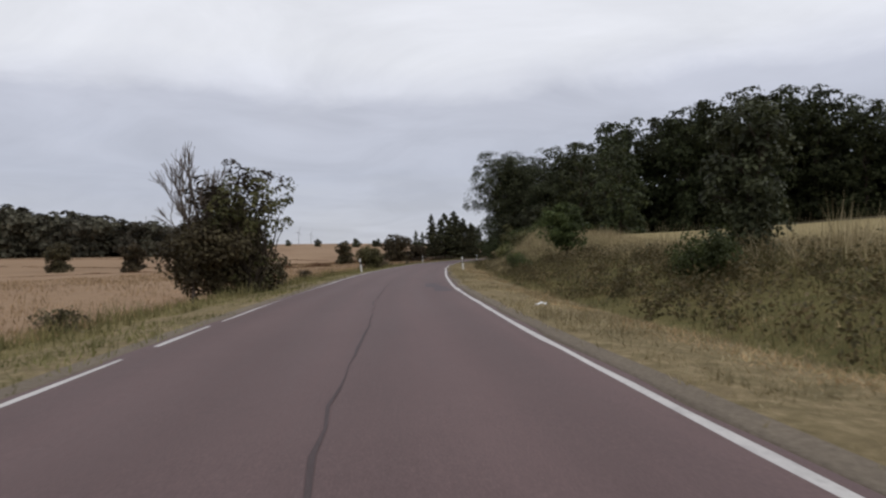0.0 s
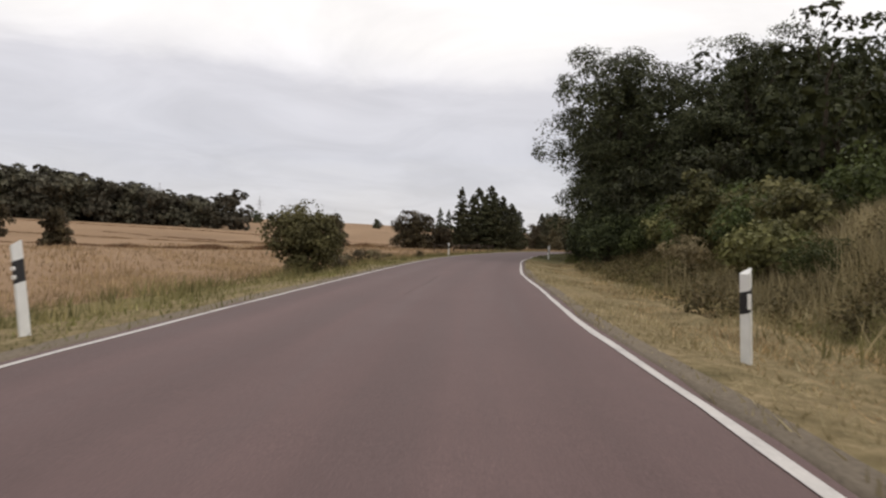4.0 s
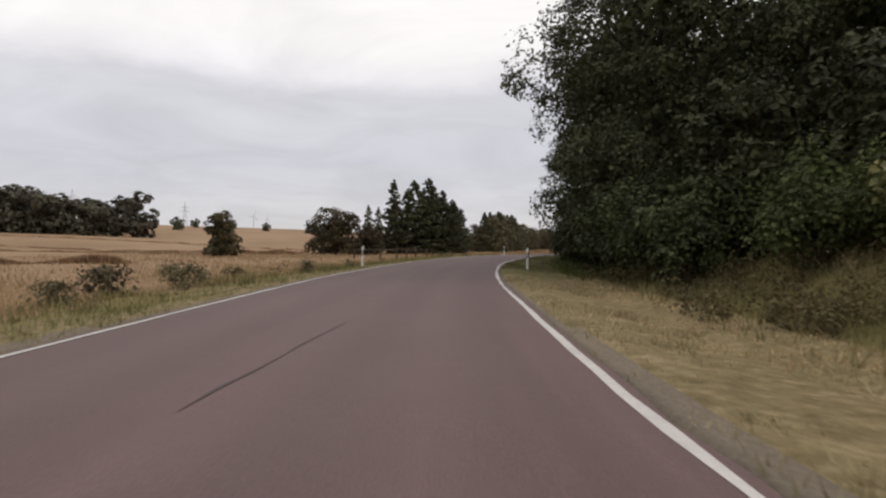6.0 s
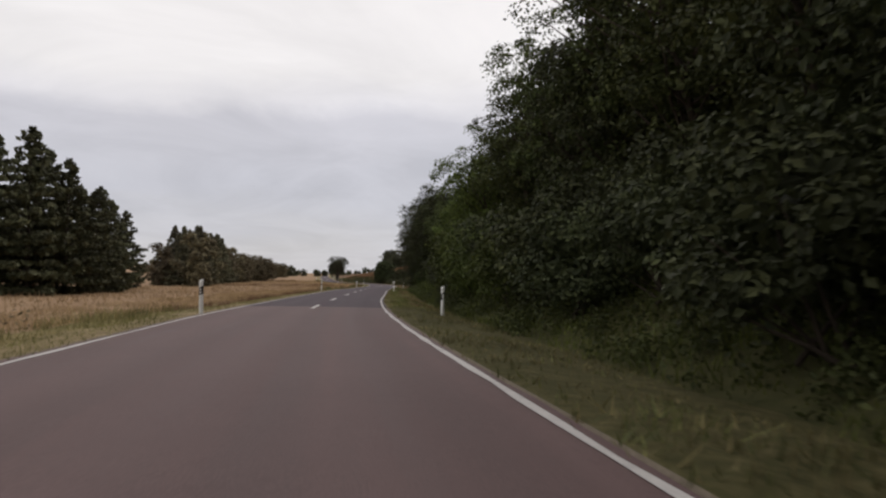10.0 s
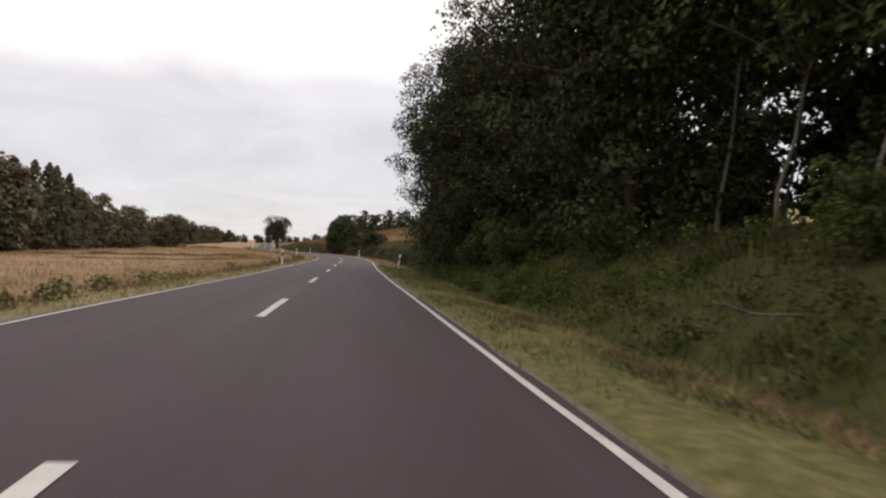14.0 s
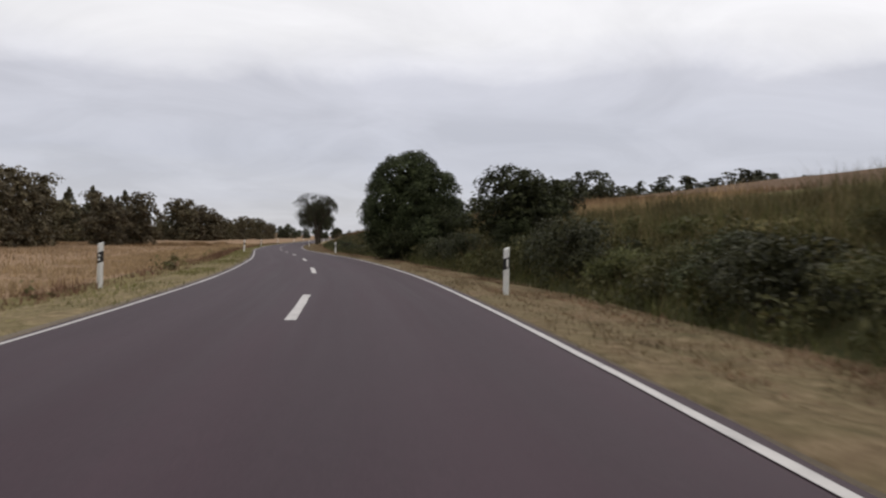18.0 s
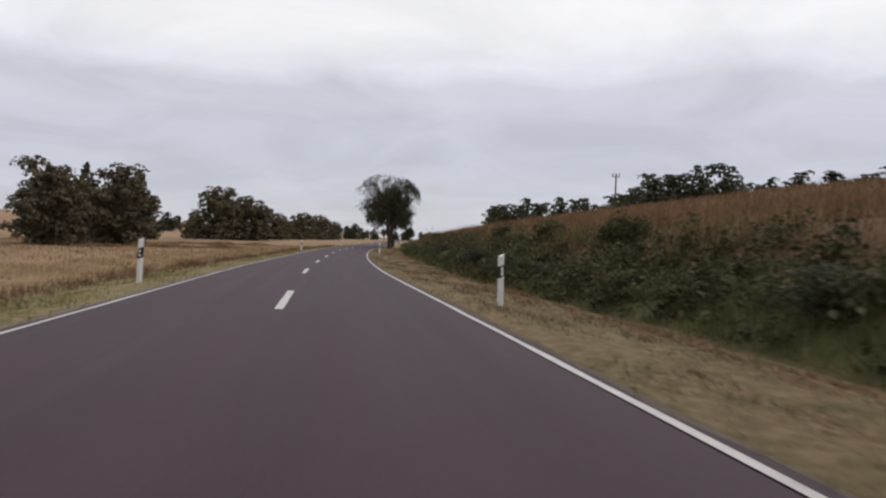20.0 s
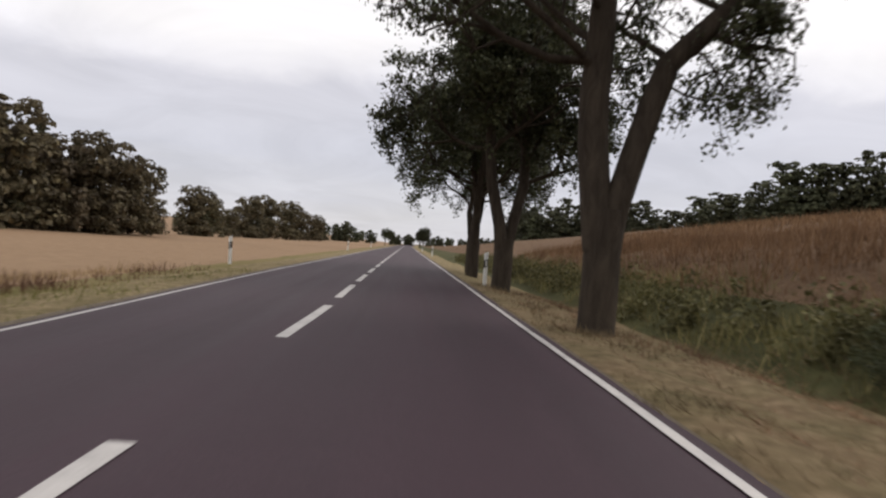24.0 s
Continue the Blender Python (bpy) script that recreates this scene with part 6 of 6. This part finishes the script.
x, y = strip(219, 300, 366, 0.7, 7.5, 62, 0.6, True)
blades("bank_grass", 19, x, y, 0.85, 0.03, GRASS_BANK, "tall olive and straw-coloured grass on the bank", droop=0.5)
x, y = strip(211, 297, 372, 0.0, 5.2, 90, 0.65, True)
blades("bank_grass", 11, x, y, 0.6, 0.024, GRASS_LUSH, "dark green weeds on the bank", droop=0.6)
x, y = strip(214, 372, 455, 0.0, 3.0, 80, 0.65, True)
blades("bank_grass", 14, x, y, 0.6, 0.024, GRASS_LUSH, "dark green weeds at the foot of the slope", droop=0.6)
x, y = strip(215, 297, 372, 4.6, 18, 22, 0.5, True)
blades("bank_grass", 15, x, y, 0.55, 0.03, GRASS_BANK, "brown-green grass on the bank top", droop=0.5)
x, y = strip(253, 349, 374, 4.6, 16.0, 55, 0.5, True)
blades("bank_grass", 53, x, y, 0.95, 0.026, HAY, "tall reddish dry grass on the crest of the bank", droop=0.45)
x, y = strip(254, 352, 372, 4.2, 14.0, 26, 0.6, True)
blades("bank_grass", 54, x, y, 0.8, 0.026, GRASS_DRY, "tall straw-coloured grass on the crest of the bank", droop=0.5)
x, y = strip(250, 318, 350, 5.5, 12.0, 34, 0.6, True)
blades("bank_grass", 50, x, y, 0.85, 0.03, GRASS_LUSH, "tall dark olive weeds on the crest of the bank", droop=0.5)
x, y = strip(212, 372, 500, 1.9, 12, 48, 0.4, True)
blades("reddish_crop", 12, x, y, 0.6, 0.026, RED_STALK, "reddish brown standing crop on the hill", "crop", 0.4)
x, y = strip(216, 372, 520, 12, 46, 7, 0.2, True)
blades("reddish_crop", 16, x, y, 0.65, 0.07, RED_STALK, "reddish brown crop higher on the hill", "crop", 0.4)
x, y = strip(217, 436.5, 440.5, 0.7, 2.2, 40, 0.9, True)
blades("plume_grass", 17, x, y, 1.8, 0.035, RED_STALK, "tall reddish plume grass on the slope", "grass", 0.25)
x, y = strip(213, 455, 500, 0.3, 2.6, 75, 0.65, True)
blades("bank_grass", 13, x, y, 0.55, 0.024, GRASS_BANK, "brown-green weeds on the low bank", droop=0.6)
x, y = strip(231, 56, 147, 0.1, 4.6, 6.0, 0.6, True)
weeds("bank_weeds", 31, x, y, 0.5, 0.34, 30, 0.075, GRASS_BANK, "leafy olive weeds among the bank grass")
x, y = strip(232, 147, 226, 0.0, 3.4, 7, 0.5, True)
weeds("wood_edge_weeds", 32, x, y, 0.45, 0.34, 28, 0.08, LEAF_MID, "leafy green weeds at the wood edge")
x, y = strip(238, 266, 297, 0.0, 3.4, 7, 0.5, True)
weeds("wood_edge_weeds", 38, x, y, 0.45, 0.34, 28, 0.08, LEAF_MID, "leafy green weeds at the end of the wood")
x, y = strip(237, 226, 266, 0.0, 3.4, 7, 0.5, True)
weeds("wood_edge_weeds", 37, x, y, 0.45, 0.34, 30, 0.075, LEAF_GREEN, "leafy green weeds on the bank under the trees")
x, y = strip(233, 297, 372, 0.1, 3.0, 4.5, 0.5, True)
weeds("bank_weeds", 33, x, y, 0.65, 0.34, 20, 0.12, LEAF_WEED, "leafy dark green weeds on the bank")
x, y = strip(236, 372, 455, 0.1, 2.9, 7, 0.5, True)
weeds("bank_weeds", 36, x, y, 0.6, 0.32, 20, 0.12, LEAF_WEED, "leafy dark green weeds at the foot of the slope")
x, y = strip(234, 455, 520, 0.3, 2.2, 5, 0.5, True)
weeds("bank_weeds", 34, x, y, 0.5, 0.3, 20, 0.11, LEAF_OLIVE, "leafy brown-green weeds on the low bank")
x, y = strip(235, 55, 200, -6.4, -4.8, 0.3, 0.7)
weeds("margin_weeds", 35, x, y, 0.5, 0.26, 18, 0.09, LEAF_BROWN, "brown leafy weeds along the field margin")

x, y = strip(244, 206, 292, 3.1, None, 40, 0.9)
blades("cut_grass", 44, x, y, 0.12, 0.035, GRASS_WOOD, "olive green grass tufts on the verge beside the wood", "grass", 1.2)
x, y = strip(245, 292, 470, 3.1, None, 34, 0.93)
blades("cut_grass", 45, x, y, 0.08, 0.022, STRAW, "cut dry straw lying in clumps on the verge", "hay", 2.4)
x, y = strip(241, 50, 146, 3.1, None, 34, 0.93)
blades("cut_grass", 41, x, y, 0.08, 0.022, GRASS_DRY, "cut dry straw lying in clumps on the verge", "hay", 2.4)
for seed, y0, y1, mat in ((242, 50, 146, HAY), (247, 300, 470, HAY_BROWN)):
    x, y = strip(seed, y0, y1, -1.3, None, 60, 0.93, True)
    blades("hay_swath", seed - 200, x, y, 0.09, 0.024, mat, "reddish brown hay lying at the foot of the bank", "hay", 2.2)


x, y = strip(246, 138, 196, -6.3, -5.0, 0.6, 0.8)
weeds("margin_weeds", 46, x, y, 0.75, 0.26, 18, 0.08, LEAF_BROWN, "tall brown leafy weeds along the field margin")

x, y = strip(251, 318, 480, 3.6, None, 60, 0.93)
blades("hay_swath", 51, x, y, 0.09, 0.024, HAY_BROWN, "reddish brown hay strewn over the verge", "hay", 2.2)
x, y = strip(252, 58, 100, 3.4, 5.4, 26, 0.92, True)
blades("bank_grass", 52, x, y, 1.05, 0.028, GRASS_DRY, "tall straw-coloured tufts along the bank top", droop=0.4)


def bare_earth(seed, y0, y1, d0, d1, label):
    """A trampled patch of reddish soil that follows the ground."""
    rng = np.random.default_rng(seed)
    rows, cols = 26, 16
    V = []
    for i in range(rows):
        for j in range(cols):
            u, v = 2 * i / (rows - 1) - 1, 2 * j / (cols - 1) - 1
            k = 1 + 0.12 * math.sin(5 * math.atan2(v, u) + seed)
            u, v = u * math.sqrt(1 - v * v / 2) * k, v * math.sqrt(1 - u * u / 2) * k
            px, py = at((y0 + y1) / 2 + u * (y1 - y0) / 2, (d0 + d1) / 2 + v * (d1 - d0) / 2)
            edge = max(0.0, 1 - (u * u + v * v))
            V.append(on(px, py, 0.025 * edge + abs(rng.normal(0, 0.025)) * edge - 0.03 * (1 - edge) + 0.012))
    i = np.arange((rows - 1) * cols).reshape(-1, cols)[:, :-1].ravel()
    F = np.stack([i, i + 1, i + cols + 1, i + cols], 1)
    tagged(new("bare_earth", mesh_np("bare_earth", np.array(V), F, EARTH, True)), label, "soil", "", "structure")


bare_earth(1, 319.5, 327.5, 5.0, 7.0, "reddish bare earth at the foot of the bank")
bare_earth(2, 434.5, 446.0, 5.6, 7.6, "reddish bare earth and hay at the foot of the slope")


def ditch_grass(seed, points, width, n):
    """Brown streak of rough blades through the wheat: shallow ditches and lodged rows."""
    rng = np.random.default_rng(seed)
    s = rng.uniform(0, 1, n)
    k = np.linspace(0, 1, len(points))
    px, py = np.array([p[0] for p in points]), np.array([p[1] for p in points])
    gx = np.interp(s, k, px) + rng.normal(0, 0.4, n)
    gy2 = np.interp(s, k, py) + rng.normal(0, width, n) + 0.8 * np.sin(s * 23)
    blades("ditch_grass", seed, gx, gy2, 0.42, 0.08, RED_STALK, "brown rough streak of ditch grass and lodged wheat", "grass", 0.4)


ditch_grass(251, [(-95, 204), (-60, 221), (-34, 224), (-10, 217)], 1.0, 9000)
ditch_grass(252, [(-70, 243), (-40, 240), (-13, 251)], 1.2, 7000)
ditch_grass(253, [(-62, 160), (-38, 168), (-22, 163), (-14, 166)], 0.7, 4500)
ditch_grass(254, [(-150, 300), (-90, 292), (-40, 300), (10, 310)], 1.6, 8000)

# these four stand for dark rows of lodged wheat, made of reddish stalks
ditch_grass(255, [(44, 318), (56, 321), (65, 329)], 0.8, 4000)
ditch_grass(256, [(38, 331), (54, 338), (68, 345)], 0.9, 4500)
ditch_grass(257, [(58, 438), (78, 446), (91, 452)], 0.8, 4500)
ditch_grass(258, [(60, 463), (84, 470), (99, 477)], 0.8, 4500)
x, y = strip(253, 245, 262, -0.9, None, 150, 0.9, True)
blades("hay_swath", 53, x, y, 0.09, 0.026, HAY_BROWN, "trampled reddish hay beside the verge", "hay", 2.0)
x, y = strip(248, 258, 330, -5.7, -4.5, 1.8, 0.5)
weeds("margin_weeds", 48, x, y, 0.4, 0.26, 18, 0.09, LEAF_WEED, "green leafy weeds between wheat and verge")
x, y = strip(249, 330, 470, -5.9, -4.7, 0.4, 0.6)
weeds("margin_weeds", 49, x, y, 0.4, 0.24, 18, 0.09, LEAF_OLIVE, "olive leafy weeds between wheat and verge")


def litter(place, seed):
    rng = np.random.default_rng(seed)
    bm = bmesh.new()
    bmesh.ops.create_grid(bm, x_segments=5, y_segments=4, size=0.11)
    for v in bm.verts:
        v.co.z += 0.05 + rng.normal(0, 0.022) + 0.6 * v.co.x ** 2
    ob = new("litter", mesh_bm("litter", bm, PAPER))
    ob.matrix_basis = Matrix.Translation(place) @ Matrix.Rotation(rng.uniform(0, 6), 4, "Z")
    return tagged(ob, "crumpled piece of white paper in the verge grass", "litter")


litter(on(*at(68.2, 3.5), 0.02), 1)
litter(on(113.3, 456.4, 0.35), 2)
litter(on(*at(267.5, 7.2), 0.25), 3)


def fallen_branch(place, turn, length, seed):
    rng = np.random.default_rng(seed)
    base = thing("fallen_branch", place, "pale dry broken branch lying in the bank weeds", "branch", "", "", turn)
    a, b = np.array([0, 0, 0.0]), np.array([length, 0, 0.12])
    t, pts = limb(rng, a, b, 0.017, 0.007, 0.03, 7, 6)
    part("stick", mesh_np("stick", *t, TWIG, True), TWIG, base)
    for k in (2, 4, 5):
        t, _ = limb(rng, pts[k], pts[k] + rng.normal(0, 0.16, 3) + np.array([0.15, 0, 0.1]), 0.012, 0.004, 0.05, 4, 4)
        part("twig", mesh_np("twig", *t, TWIG, True), TWIG, base)
    return base


fallen_branch(on(88.4, 355.9, 0.45), 0.4, 0.9, 5)
fallen_branch(on(*at(252.8, 6.0), 0.4), 2.6, 1.0, 6)
